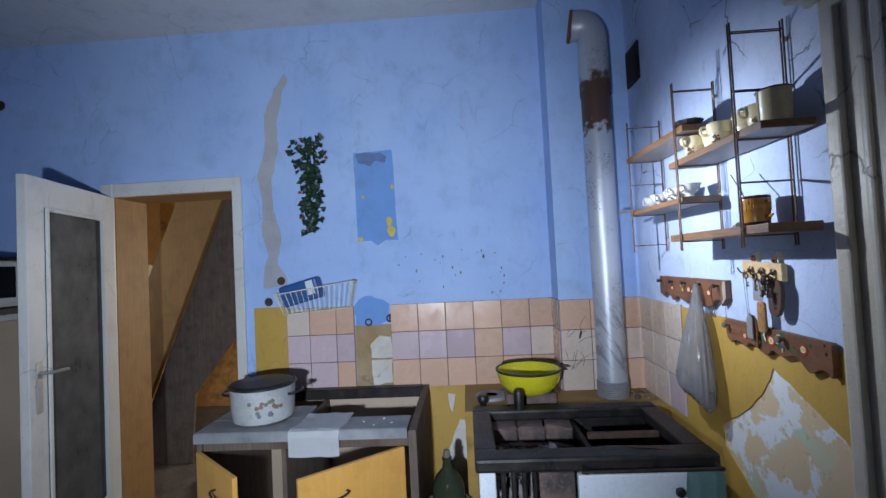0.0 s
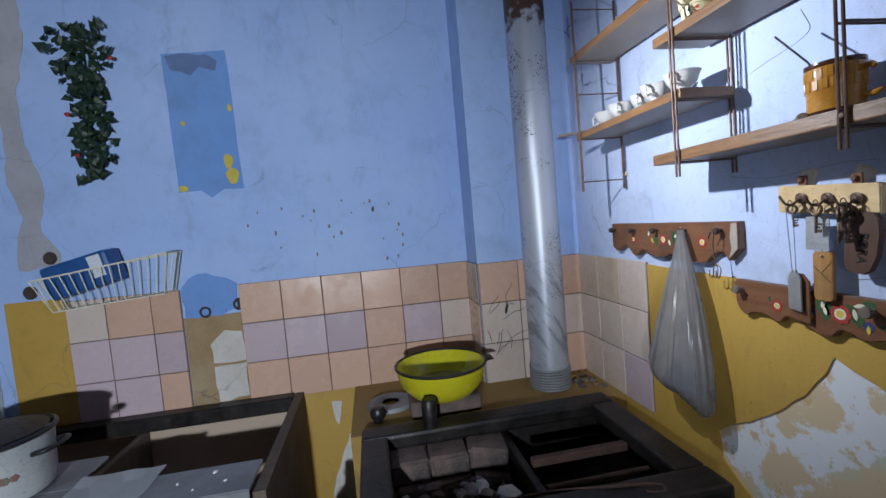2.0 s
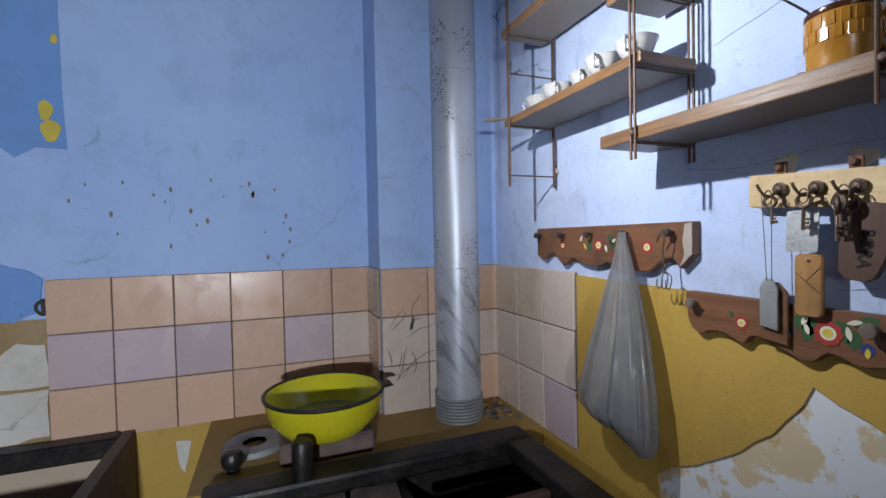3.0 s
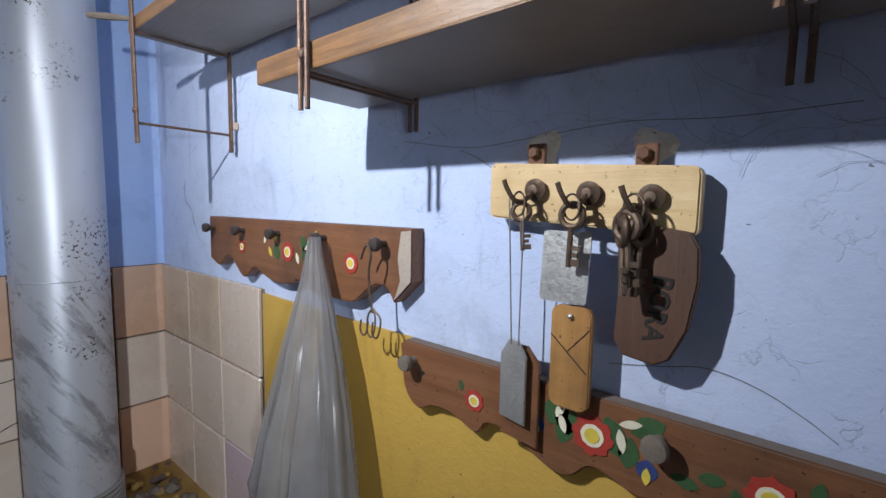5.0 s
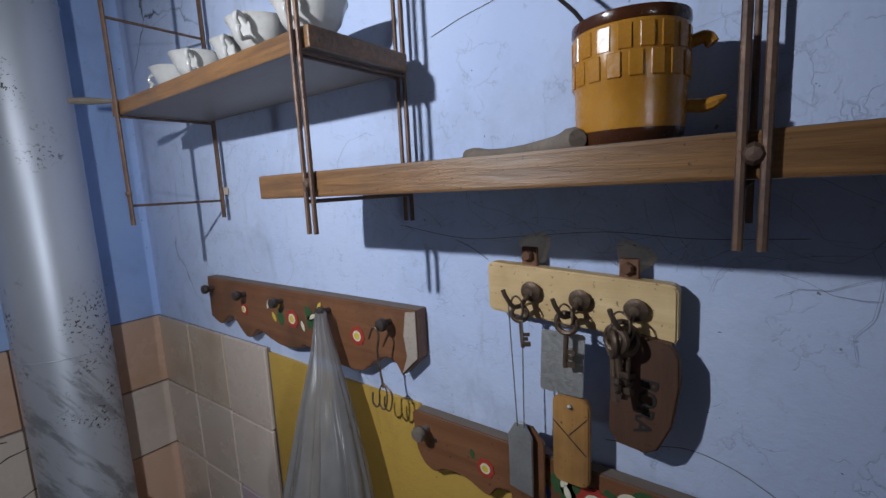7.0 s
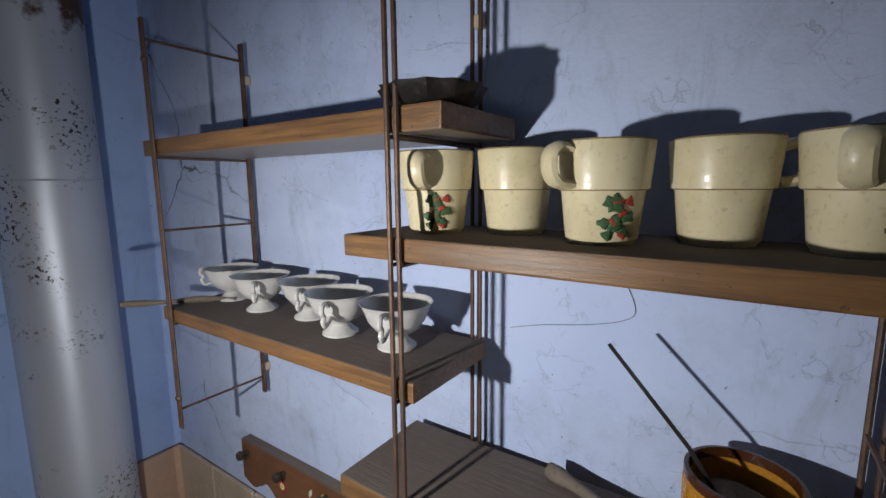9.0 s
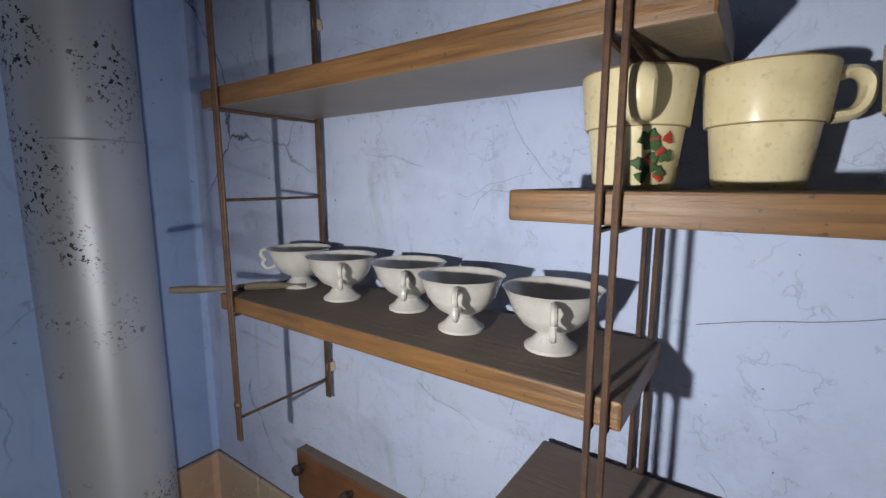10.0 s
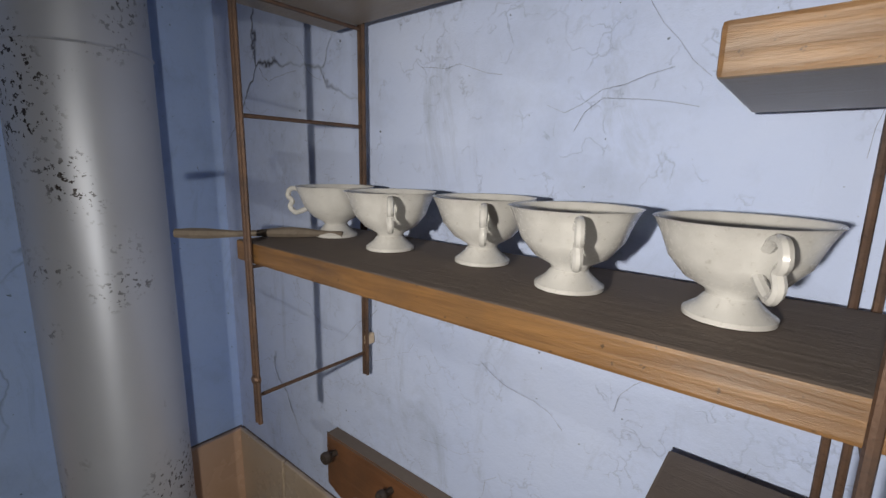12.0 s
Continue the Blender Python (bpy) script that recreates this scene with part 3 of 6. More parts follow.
for y0, y1, z0, z1 in ((0.64, 1.36, 0.16, 0.86), (0.64, 1.36, 1.10, 1.86)):
    part("panel", boxes(((XR + 0.004, y0, z0), (XR + 0.0125, y1, z1)), bevel=0.006), M_OCHREWOOD, door_side)
plate = part("lock_plate", boxes(((XR + 0.004, 1.397, 0.92), (XR + 0.0125, 1.432, 1.10)), bevel=0.002), M_IRON, door_side)
part("lever", tube(bmesh.new(), smooth_line([(XR + 0.006, 1.414, 1.03), (XR - 0.045, 1.414, 1.03), (XR - 0.055, 1.397, 1.028), (XR - 0.055, 1.32, 1.008), (XR - 0.052, 1.285, 0.998)], 4), 0.009, 8), M_BLACK, door_side, "black lever handle", True)

# doorway to the hall
frame_hall = thing("door_frame", "chipped white door frame of the hall doorway", "door frame", kind="structure")
part("jamb", boxes(((-1.728, YF - 0.022, 0), (-1.658, YF - 0.0005, 2.055)), bevel=0.004), M_WHITE, frame_hall)
part("jamb", boxes(((-0.958, YF - 0.022, 0), (-0.905, YF - 0.0005, 2.055)), bevel=0.004), M_WHITE, frame_hall)
part("head", boxes(((-1.658, YF - 0.020, 1.978), (-0.958, YF - 0.0005, 2.055)), bevel=0.004), M_WHITE, frame_hall)
for lo, hi in (((-1.6695, YF + 0.001, 0), (-1.655, YF + 0.249, 1.975)), ((-0.960, YF + 0.001, 0), (-0.9455, YF + 0.249, 1.975)), ((-1.6695, YF + 0.001, 1.975), (-0.9455, YF + 0.249, 1.989))):
    part("lining", boxes((lo, hi)), M_OCHREWOOD, frame_hall, "ochre-painted door lining")

leaf = thing("door_hall", "open white-painted door with a tall dusty glass pane", "door", kind="structure", at=(-1.60, 3.065, 0.012))
W_, T_, H_ = 0.665, 0.038, 1.965
for lo, hi in (((0, 0, 0), (0.10, T_, H_)), ((W_ - 0.11, 0, 0), (W_, T_, H_)), ((0.10, 0, 0), (W_ - 0.11, T_, 0.34)), ((0.10, 0, H_ - 0.13), (W_ - 0.11, T_, H_))):
    part("stile", boxes((lo, hi), bevel=0.003), M_WHITE, leaf)
pane = part("pane", boxes(((0.101, 0.016, 0.341), (W_ - 0.111, 0.021, H_ - 0.131))), M_PANE, leaf, "dusty glass pane")
for lo, hi in (((0.10, T_, 0.34), (0.118, T_ + 0.010, H_ - 0.13)), ((W_ - 0.128, T_, 0.34), (W_ - 0.11, T_ + 0.010, H_ - 0.13)), ((0.118, T_, 0.34), (W_ - 0.128, T_ + 0.010, 0.358)), ((0.118, T_, H_ - 0.148), (W_ - 0.128, T_ + 0.010, H_ - 0.13))):
    part("glazing_bead", boxes((lo, hi), bevel=0.002), M_WHITE, leaf)
lp = part("lock_plate", boxes(((W_ - 0.072, T_, 0.94), (W_ - 0.038, T_ + 0.005, 1.16)), bevel=0.002), M_STEEL, leaf, "steel lock plate")
part("lever", tube(bmesh.new(), smooth_line([(W_ - 0.055, T_ + 0.004, 1.11), (W_ - 0.055, T_ + 0.045, 1.11), (W_ - 0.075, T_ + 0.052, 1.11), (W_ - 0.16, T_ + 0.052, 1.105)], 4), 0.008, 8), M_STEEL, leaf, "steel lever", True)
leaf.matrix_world = pose(-1.690, 3.022, 0.012, 0, 0, -77)

# ---- the hall seen through the doorway ----
HY0, HY1, HXL, HXR, HH = YF + 0.25, 5.6, -3.2, 0.2, 2.6
structure("floor_hall", boxes(((HXL, HY0, -0.1), (HXR, HY1, -0.004))), M_FLOOR, "dark dirty hall floor", "floor")
structure("ceiling_hall", boxes(((HXL, HY0, HH), (HXR, HY1, HH + 0.1))), M_OCHREWOOD, "brown hall ceiling", "ceiling")
structure("wall_hall_far", boxes(((HXL, HY1, 0), (HXR, HY1 + 0.2, HH))), wood("amber_planks", (0.50, 0.26, 0.07), (0.36, 0.17, 0.04), "z", 0.6), "amber wooden hall wall")
structure("wall_hall_left", boxes(((HXL - 0.2, HY0, 0), (HXL, HY1, HH))), M_OCHREWOOD, "ochre hall wall")
structure("wall_hall_right", boxes(((HXR, HY0, 0), (HXR + 0.2, HY1, HH))), M_OCHREWOOD, "ochre hall wall")
stairs = thing("staircase", "ochre wooden staircase rising across the hall", "staircase", kind="structure")
part("stringer", slab(bmesh.new(), [(-2.85, 0.0), (-1.776, 2.55), (-1.40, 2.55), (-2.468, 0.0)], "xz", 4.05, 0.05, 0.004), M_OCHREWOOD, stairs, "broad slanting stair board")
for k in range(9):
    z = 0.22 + 0.24 * k
    part("tread", boxes(((-2.80 + z / 2.38, 4.145, z), (-2.52 + z / 2.38, 4.90, z + 0.035)), bevel=0.004), M_OCHREWOOD, stairs)
# flat panel cut to the outline of the dark triangle below the stairs
part("panel", slab(bmesh.new(), [(-2.465, 0.0), (-1.94, 0.0), (-1.90, 0.55), (-1.50, 1.05), (-1.15, 2.55), (-1.42, 2.55)], "xz", 4.12, 0.02), M_GREYBROWN, stairs, "dark brown panel below the stairs")
bag_hall = tagged(part("blue_bundle", lathe(bmesh.new(), [(0, 0.11), (0.08, 0.10), (0.15, 0.06), (0.16, 0.02), (0.13, 0.0), (0, 0.0)], 18, wave=lambda a, r, h: 1 + 0.15 * math.sin(3 * a) + 0.07 * math.sin(7 * a + 9 * h)), M_BLUEPL, smooth=True), "crumpled dark blue bundle lying on the hall floor", "bundle")
bag_hall.location = (-1.52, 3.78, -0.004)
rag = tagged(part("pale_cloth", lathe(bmesh.new(), [(0, 0.30), (0.05, 0.28), (0.10, 0.16), (0.13, 0.02), (0.12, 0.0), (0, 0.0)], 18, wave=lambda a, r, h: 1 + 0.12 * math.sin(4 * a + 6 * h)), M_PAPER, smooth=True), "pale cloth bundle standing on the hall floor", "cloth")
rag.location = (-1.47, 4.55, -0.004)
coat = tagged(part("pale_coat", lathe(bmesh.new(), [(0, 0.75), (0.06, 0.72), (0.10, 0.60), (0.09, 0.40), (0.12, 0.20), (0.11, 0.02), (0, 0.0)], 20, wave=lambda a, r, h: 1 + 0.14 * math.sin(5 * a + 8 * h)), M_WHITEPAINT, smooth=True), "pale coat hanging on the ochre hall wall", "coat")
coat.location = (-3.06, 5.14, 0.92)

# ---- tall cupboard and the little oven ----
cup = thing("cupboard", "tall white peeling cupboard with a beige door", "cupboard", at=(-2.2, 2.7, 0))
def under(ob, root):
    ob.parent = root
    ob.matrix_parent_inverse = Matrix.Translation(-root.location)
    return ob
under(part("body", boxes(((-2.52, 2.43, 0.0), (-1.915, 2.95, 1.365)), bevel=0.006), M_WHITE), cup)
under(part("top", boxes(((-2.54, 2.41, 1.366), (-1.89, 2.96, 1.395)), bevel=0.004), M_GREYBROWN), cup)
under(part("door", boxes(((-1.9145, 2.455, 0.06), (-1.896, 2.93, 1.335)), bevel=0.003), M_BEIGE), cup)
under(part("knob", lathe(bmesh.new(), [(0, 0.024), (0.012, 0.02), (0.014, 0.012), (0.006, 0.006), (0.006, 0.0)], 12), M_STEEL), cup).matrix_world = pose(-1.896, 2.90, 0.8, 0, 90, 0)
oven = thing("toaster_oven", "small old white oven with a dark window", "oven", at=(-2.2, 2.6, 1.395))
under(part("body", boxes(((-2.46, 2.44, 1.4), (-1.93, 2.85, 1.63)), bevel=0.012, segments=2), M_CREAM), oven)
under(part("window", boxes(((-1.93, 2.50, 1.445), (-1.922, 2.73, 1.60)), bevel=0.003), M_DARKGLASS), oven)
under(part("door_rim", boxes(((-1.9295, 2.475, 1.42), (-1.925, 2.79, 1.625)), bevel=0.002), M_WHITE), oven)
under(part("lid", boxes(((-2.48, 2.42, 1.631), (-1.91, 2.87, 1.648)), bevel=0.005), M_IRON), oven)
jug = tagged(part("tin_jug", lathe(bmesh.new(), [(0, 0.10), (0.03, 0.10), (0.045, 0.085), (0.05, 0.05), (0.06, 0.01), (0.06, 0), (0, 0)], 22), M_IRON, smooth=True), "dark round tin standing on the oven", "tin")
jug.location = (-2.10, 2.55, 1.648)

M_FADED = plain("faded_red", (0.20, 0.10, 0.085), 0.5)
M_FADEDGREEN = plain("faded_green", (0.13, 0.15, 0.11), 0.5)
M_FADEDBLUE = plain("faded_blue", (0.12, 0.14, 0.20), 0.5)
# ---- gutted sink cabinet ----
cab = thing("sink_cabinet", "gutted wooden sink cabinet with no top", "cabinet", at=(-0.33, 2.75, 0))
X0, X1, Y0, Y1, ZT = -0.80, 0.105, 2.392, 3.040, 0.855
under(part("side_panel", slab(bmesh.new(), [(Y0, 0), (Y1, 0), (Y1, ZT), (Y0, ZT - 0.005)], "yz", X1 - 0.032, 0.032, 0.003), M_GREYBROWN), cab)
under(part("side_panel", slab(bmesh.new(), [(Y0, 0), (Y1, 0), (Y1, ZT), (Y0, ZT - 0.005)], "yz", X0, 0.022, 0.003), M_GREYBROWN), cab)
under(part("back_panel", boxes(((X0 + 0.0225, Y1 - 0.020, 0.05), (X1 - 0.0325, Y1 - 0.006, ZT - 0.0505))), M_BEIGE), cab)
under(part("back_rail", boxes(((X0 + 0.0225, Y1 - 0.055, ZT - 0.05), (X1 - 0.0325, Y1, ZT + 0.004)), bevel=0.004), M_IRON), cab)
under(part("bottom", boxes(((X0 + 0.0225, Y0 + 0.02, 0.06), (X1 - 0.0325, Y1 - 0.022, 0.08))), M_GREYBROWN), cab)
under(part("divider", boxes(((-0.46, Y0 + 0.03, 0.0805), (-0.44, Y1 - 0.025, ZT - 0.05)), bevel=0.002), M_GREYBROWN), cab)
under(part("front_rail", boxes(((X0 + 0.0225, Y0 + 0.01, ZT - 0.07), (X1 - 0.0325, Y0 + 0.03, ZT - 0.012)), bevel=0.002), M_GREYBROWN), cab)
under(part("metal_strip", boxes(((X0 - 0.004, Y0 - 0.012, ZT + 0.001), (X1 - 0.034, Y0 + 0.135, ZT + 0.011)), bevel=0.003), M_ZINC), cab)
under(part("metal_shelf", boxes(((X0 - 0.004, Y0 + 0.136, ZT + 0.001), (-0.40, Y0 + 0.31, ZT + 0.011)), bevel=0.003), M_ZINC), cab)
under(part("metal_lip", boxes(((X0 - 0.004, Y0 - 0.014, ZT - 0.030), (X1 - 0.034, Y0 - 0.0115, ZT + 0.008))), M_ZINC), cab)
def cabinet_door(hinge, turn, width, flip):
    d = part("door", boxes(((0, 0, 0.0), (flip * width, 0.018, 0.70)) if flip > 0 else ((-width, 0, 0.0), (0, 0.018, 0.70)), bevel=0.002), M_DOORYEL)
    d.parent = cab
    d.matrix_world = Matrix.Translation(-cab.location) @ pose(hinge[0], hinge[1], 0.095, 0, 0, turn)
    x = flip * width * 0.80
    h = part("handle", tube(bmesh.new(), smooth_line([(x, 0, 0.600), (x, -0.020, 0.602), (x - flip * 0.03, -0.026, 0.604), (x - flip * 0.06, -0.026, 0.606), (x - flip * 0.09, -0.020, 0.612), (x - flip * 0.09, 0, 0.612)], 4), 0.004, 6), M_IRON, None, "", True)
    h.parent = d
    return d
cabinet_door((0.060, 2.372), 38, 0.42, -1)
cabinet_door((-0.79, 2.372), -40, 0.36, 1)

pot = thing("stock_pot", "white enamel pot with painted flowers and a black rim", "pot", at=(-0.585, 2.545, ZT + 0.011))
def pot_parts(root):
    body = lathe(bmesh.new(), [(0, 0.002), (0.115, 0.0), (0.135, 0.012), (0.142, 0.05), (0.146, 0.145), (0.148, 0.168), (0.142, 0.168), (0.139, 0.145), (0.134, 0.02), (0, 0.012)], 40)
    b = part("body", body, M_POT, root, "", True)
    part("rim", lathe(bmesh.new(), [(0.146, 0.160), (0.156, 0.166), (0.156, 0.172), (0.148, 0.176), (0.141, 0.170), (0.141, 0.160)], 40), M_BLACK, root, "black enamel rim", True)
    for s in (-1, 1):
        part("handle", tube(bmesh.new(), smooth_line([(s * 0.143, -0.05, 0.125), (s * 0.175, -0.045, 0.130), (s * 0.188, 0, 0.132), (s * 0.175, 0.045, 0.130), (s * 0.143, 0.05, 0.125)], 5), 0.0065, 8), M_BLACK, root, "black loop handle", True)
    rnd = random.Random(3)
    for k in range(17):
        a = radians(-62 + rnd.uniform(-28, 28))
        z = 0.085 + rnd.uniform(-0.035, 0.035)
        fl = lathe(bmesh.new(), [(0, 0.0015), (0.0065, 0.0012), (0.0095, 0.0)], 20, wave=lambda t, r, h: 1 + 0.16 * math.cos(5 * t))
        part("painted_flower", fl, (M_FADED, M_FADED, M_FADEDBLUE, M_FADEDGREEN, M_FADEDGREEN)[k % 5], root, ("red painted petals", "red painted petals", "blue painted petals", "green painted leaf", "green painted leaf")[k % 5]).matrix_basis = pose(0.1445 * math.cos(a), 0.1445 * math.sin(a), z, 90, 0, math.degrees(a) + 90)
    part("lid", lathe(bmesh.new(), [(0.005, 0.186), (0.04, 0.184), (0.10, 0.180), (0.138, 0.176), (0.132, 0.174), (0, 0.179)], 36), M_IRON, root, "dark sooty lid", True)
pot_parts(pot)
for o in pot.children:
    o.matrix_basis = Matrix.Scale(0.92, 4) @ o.matrix_basis
paper = tagged(part("paper_sheet", bmesh.new(), M_PAPER), "white sheet of paper hanging over the cabinet edge", "paper")
def sheet(ob):
    bm = bmesh.new()
    prof = [(2.57, 0.871), (2.52, 0.869), (2.45, 0.8695), (2.39, 0.871), (2.367, 0.867), (2.361, 0.845), (2.363, 0.805), (2.361, 0.768)]
    rows = [[bm.verts.new((-0.405 + 0.205 * u / 5 + 0.012 * (y > 2.42), y, z + 0.002 * math.sin(4 * u + 30 * y))) for u in range(6)] for y, z in prof]
    for a, b in zip(rows, rows[1:]):
        for k in range(5):
            bm.faces.new((a[k], a[k + 1], b[k + 1], b[k]))
    bmesh.ops.solidify(bm, geom=bm.faces[:], thickness=0.0012)
    bm.to_mesh(ob.data)
    bm.free()
sheet(paper)
for k, (x, y, s) in enumerate(((-0.04, 2.49, 0.007), (0.0, 2.44, 0.005), (-0.12, 2.46, 0.005), (-0.07, 2.42, 0.004))):
    c = tagged(part("plaster_crumb", lathe(bmesh.new(), [(0, s * 0.7), (s * 0.6, s * 0.55), (s, s * 0.1), (s * 0.8, 0), (0, 0)], 7, wave=lambda a, r, h: 1 + 0.3 * math.sin(2 * a + 20 * x)), M_PAPER), "white crumb of fallen plaster on the cabinet", "crumb", group="plaster crumbs")
    c.location = (x, y, ZT + 0.011)

# ---- stove ----
stove = thing("kitchen_stove", "old enamelled wood-burning kitchen stove with its plates missing", "stove", at=(0.70, 2.33, 0))
SX0, SX1, SY0, SY1, SZ = 0.334, 1.106, 2.062, 2.60, 0.870
IX0, IX1, IY0, IY1 = SX0 + 0.075, SX1 - 0.075, SY0 + 0.085, SY1 - 0.075
def st(name, bm, m, label="", smooth=False):
    return under(part(name, bm, m, None, label, smooth), stove)
st("top_bar", boxes(((SX0, SY0, SZ - 0.045), (SX1, IY0, SZ)), bevel=0.010, segments=2), M_IRON)
st("top_bar", boxes(((SX0, IY1, SZ - 0.045), (SX1, SY1, SZ)), bevel=0.010, segments=2), M_IRON)
st("top_bar", boxes(((SX0, IY0 + 0.0005, SZ - 0.045), (IX0, IY1 - 0.0005, SZ - 0.001)), bevel=0.008, segments=2), M_IRON)
st("top_bar", boxes(((IX1, IY0 + 0.0005, SZ - 0.045), (SX1, IY1 - 0.0005, SZ - 0.001)), bevel=0.008, segments=2), M_IRON)
st("side_wall", boxes(((SX1 - 0.035, SY0 + 0.02, 0.06), (SX1 - 0.012, SY1 - 0.01, SZ - 0.046)), bevel=0.003), M_ENAMEL)
st("lining", boxes(((SX1 - 0.040, SY0 + 0.021, 0.061), (SX1 - 0.0355, SY1 - 0.0305, SZ - 0.047))), M_IRON, "sooty iron lining")
st("side_wall", boxes(((SX0 + 0.012, SY0 + 0.02, 0.06), (SX0 + 0.035, SY1 - 0.01, SZ - 0.046)), bevel=0.003), M_ENAMEL)
st("back_wall", boxes(((SX0 + 0.0355, SY1 - 0.03, 0.06), (SX1 - 0.0355, SY1 - 0.012, SZ - 0.046))), M_IRON)
st("base", boxes(((SX0 + 0.02, SY0 + 0.03, 0.0), (SX1 - 0.02, SY1 - 0.02, 0.0595))), M_IRON)
st("oven_box", boxes(((IX0 + 0.37, SY0 + 0.045, 0.12), (SX1 - 0.0405, SY1 - 0.031, 0.64)), bevel=0.003), M_IRON, "sooty oven box")
st("partition", boxes(((IX0 + 0.335, SY0 + 0.045, 0.20), (IX0 + 0.355, SY1 - 0.031, SZ - 0.055)), bevel=0.003), M_IRON)
st("cross_bar", boxes(((IX0 + 0.356, 2.33, SZ - 0.052), (IX1 - 0.001, 2.352, SZ - 0.030)), bevel=0.003), M_DARKRUST, "rusty cross bar")
st("cross_bar", boxes(((IX0 + 0.356, 2.235, SZ - 0.060), (IX1 - 0.001, 2.25, SZ - 0.045)), bevel=0.003), M_DARKRUST, "rusty cross bar")
rnd = random.Random(8)
for j, (y0, z0) in enumerate(((2.15, 0.62), (2.395, 0.70))):
    for k in range(3):
        for lay in range(2 if j else 1):
            bmk = boxes(((-0.055, -0.055, 0), (0.052, 0.055, 0.062)), bevel=0.007)
            for v in bmk.verts:
                v.co += Vector((rnd.uniform(-1, 1), rnd.uniform(-1, 1), rnd.uniform(-1, 1))) * 0.004
            ob = st("firebrick", bmk, M_BRICK, "scorched firebrick")
            ob.matrix_world = Matrix.Translation(-stove.location) @ pose(IX0 + 0.055 + 0.11 * k, y0 + 0.075 + 0.01 * rnd.random() + 0.02 * lay, z0 + 0.065 * lay, rnd.uniform(-9, 9), rnd.uniform(-9, 9), rnd.uniform(-14, 14))
ash = bmesh.new()
bmesh.ops.create_grid(ash, x_segments=46, y_segments=56, size=1.0)
for v in ash.verts:
    x, y = IX0 - 0.03 + (v.co.x + 1) * 0.183, SY0 + 0.055 + (v.co.y + 1) * 0.26
    v.co = (x, y, 0.725 + 0.05 * noise.noise((x * 7, y * 7, 1)) + 0.05 * noise.noise((x * 22, y * 22, 4)) + 0.03 * noise.noise((x * 60, y * 60, 7)) + 0.06 * max(0, 1 - math.hypot(x - 0.60, y - 2.27) / 0.14))
ash_ob = tagged(part("ash_heap", ash, M_ASH, smooth=True), "grey ash and rubble filling the open firebox", "ash", kind="stuff")
rnd = random.Random(5)
for k in range(34):
    s = rnd.uniform(0.008, 0.024)
    bmk = bmesh.new()
    bmesh.ops.create_icosphere(bmk, subdivisions=1, radius=s)
    for v in bmk.verts:
        v.co *= 1 + 0.75 * noise.noise(v.co * 55 + Vector((k, 0, 0)))
        v.co.x *= 1.35
        v.co.z *= 0.55
    c = tagged(part("rubble_lump", bmk, M_CEMENT if k % 9 == 0 else (M_ASH, M_BRICK, M_ASH)[k % 3]), "lump of pale rubble lying in the firebox", "rubble", group="rubble in the firebox")
    c.matrix_world = pose(rnd.uniform(0.44, 0.70), rnd.uniform(2.16, 2.40), 0.772 + rnd.uniform(0.0, 0.015), 0, 0, rnd.uniform(0, 360))
poker = tagged(part("poker", tube(bmesh.new(), smooth_line([(0.56, 2.22, 0.80), (0.70, 2.19, 0.845), (0.86, 2.13, 0.872), (0.95, 2.115, 0.870), (0.97, 2.10, 0.869), (0.955, 2.085, 0.869), (0.925, 2.095, 0.870)], 5), 0.004, 7), M_DARKRUST, smooth=True), "thin iron poker lying across the open stove", "poker")
# front: fire door opening with bricks, oven door with window
st("front_post", boxes(((SX0 + 0.012, SY0 + 0.006, 0.06), (SX0 + 0.065, SY0 + 0.019, SZ - 0.046)), bevel=0.003), M_ENAMEL)
for k in range(4):
    st("fire_bar", boxes(((SX0 + 0.082 + 0.034 * k, SY0 + 0.016, 0.46), (SX0 + 0.098 + 0.034 * k, SY0 + 0.034, SZ - 0.05)), bevel=0.004), M_IRON)
st("fire_door", boxes(((SX0 + 0.205, SY0 + 0.008, 0.42), (SX0 + 0.318, SY0 + 0.022, SZ - 0.05)), bevel=0.003), M_BRICK, "scorched front panel")
st("ash_front", boxes(((SX0 + 0.066, SY0 + 0.012, 0.06), (SX0 + 0.318, SY0 + 0.03, 0.41)), bevel=0.003), M_IRON)
odoor = st("oven_door", boxes(((SX0 + 0.325, SY0 - 0.008, 0.42), (SX1 - 0.018, SY0 + 0.018, SZ - 0.052)), bevel=0.006, segments=2), M_ENAMEL, "white enamel oven door")
wnd = st("oven_window", boxes(((SX0 + 0.41, SY0 - 0.0105, 0.50), (SX0 + 0.625, SY0 - 0.0078, 0.70)), bevel=0.001), M_DARKGLASS, "dark glass window")
kn = st("oven_knob", lathe(bmesh.new(), [(0, 0.026), (0.012, 0.024), (0.015, 0.014), (0.008, 0.008), (0.008, 0)], 14), M_BLACK, "black round knob", True)
kn.matrix_world = Matrix.Translation(-stove.location) @ pose(0.965, SY0 - 0.0085, 0.765, 90)
st("rail", tube(bmesh.new(), [(SX0 + 0.33, SY0 - 0.035, SZ - 0.030), (SX1 - 0.01, SY0 - 0.035, SZ - 0.030)], 0.006, 8), M_IRON, "iron towel rail", True)
for x in (SX0 + 0.345, SX1 - 0.02):
    st("rail_bracket", boxes(((x - 0.006, SY0 - 0.04, SZ - 0.036), (x + 0.006, SY0 + 0.001, SZ - 0.024)), bevel=0.001), M_IRON)
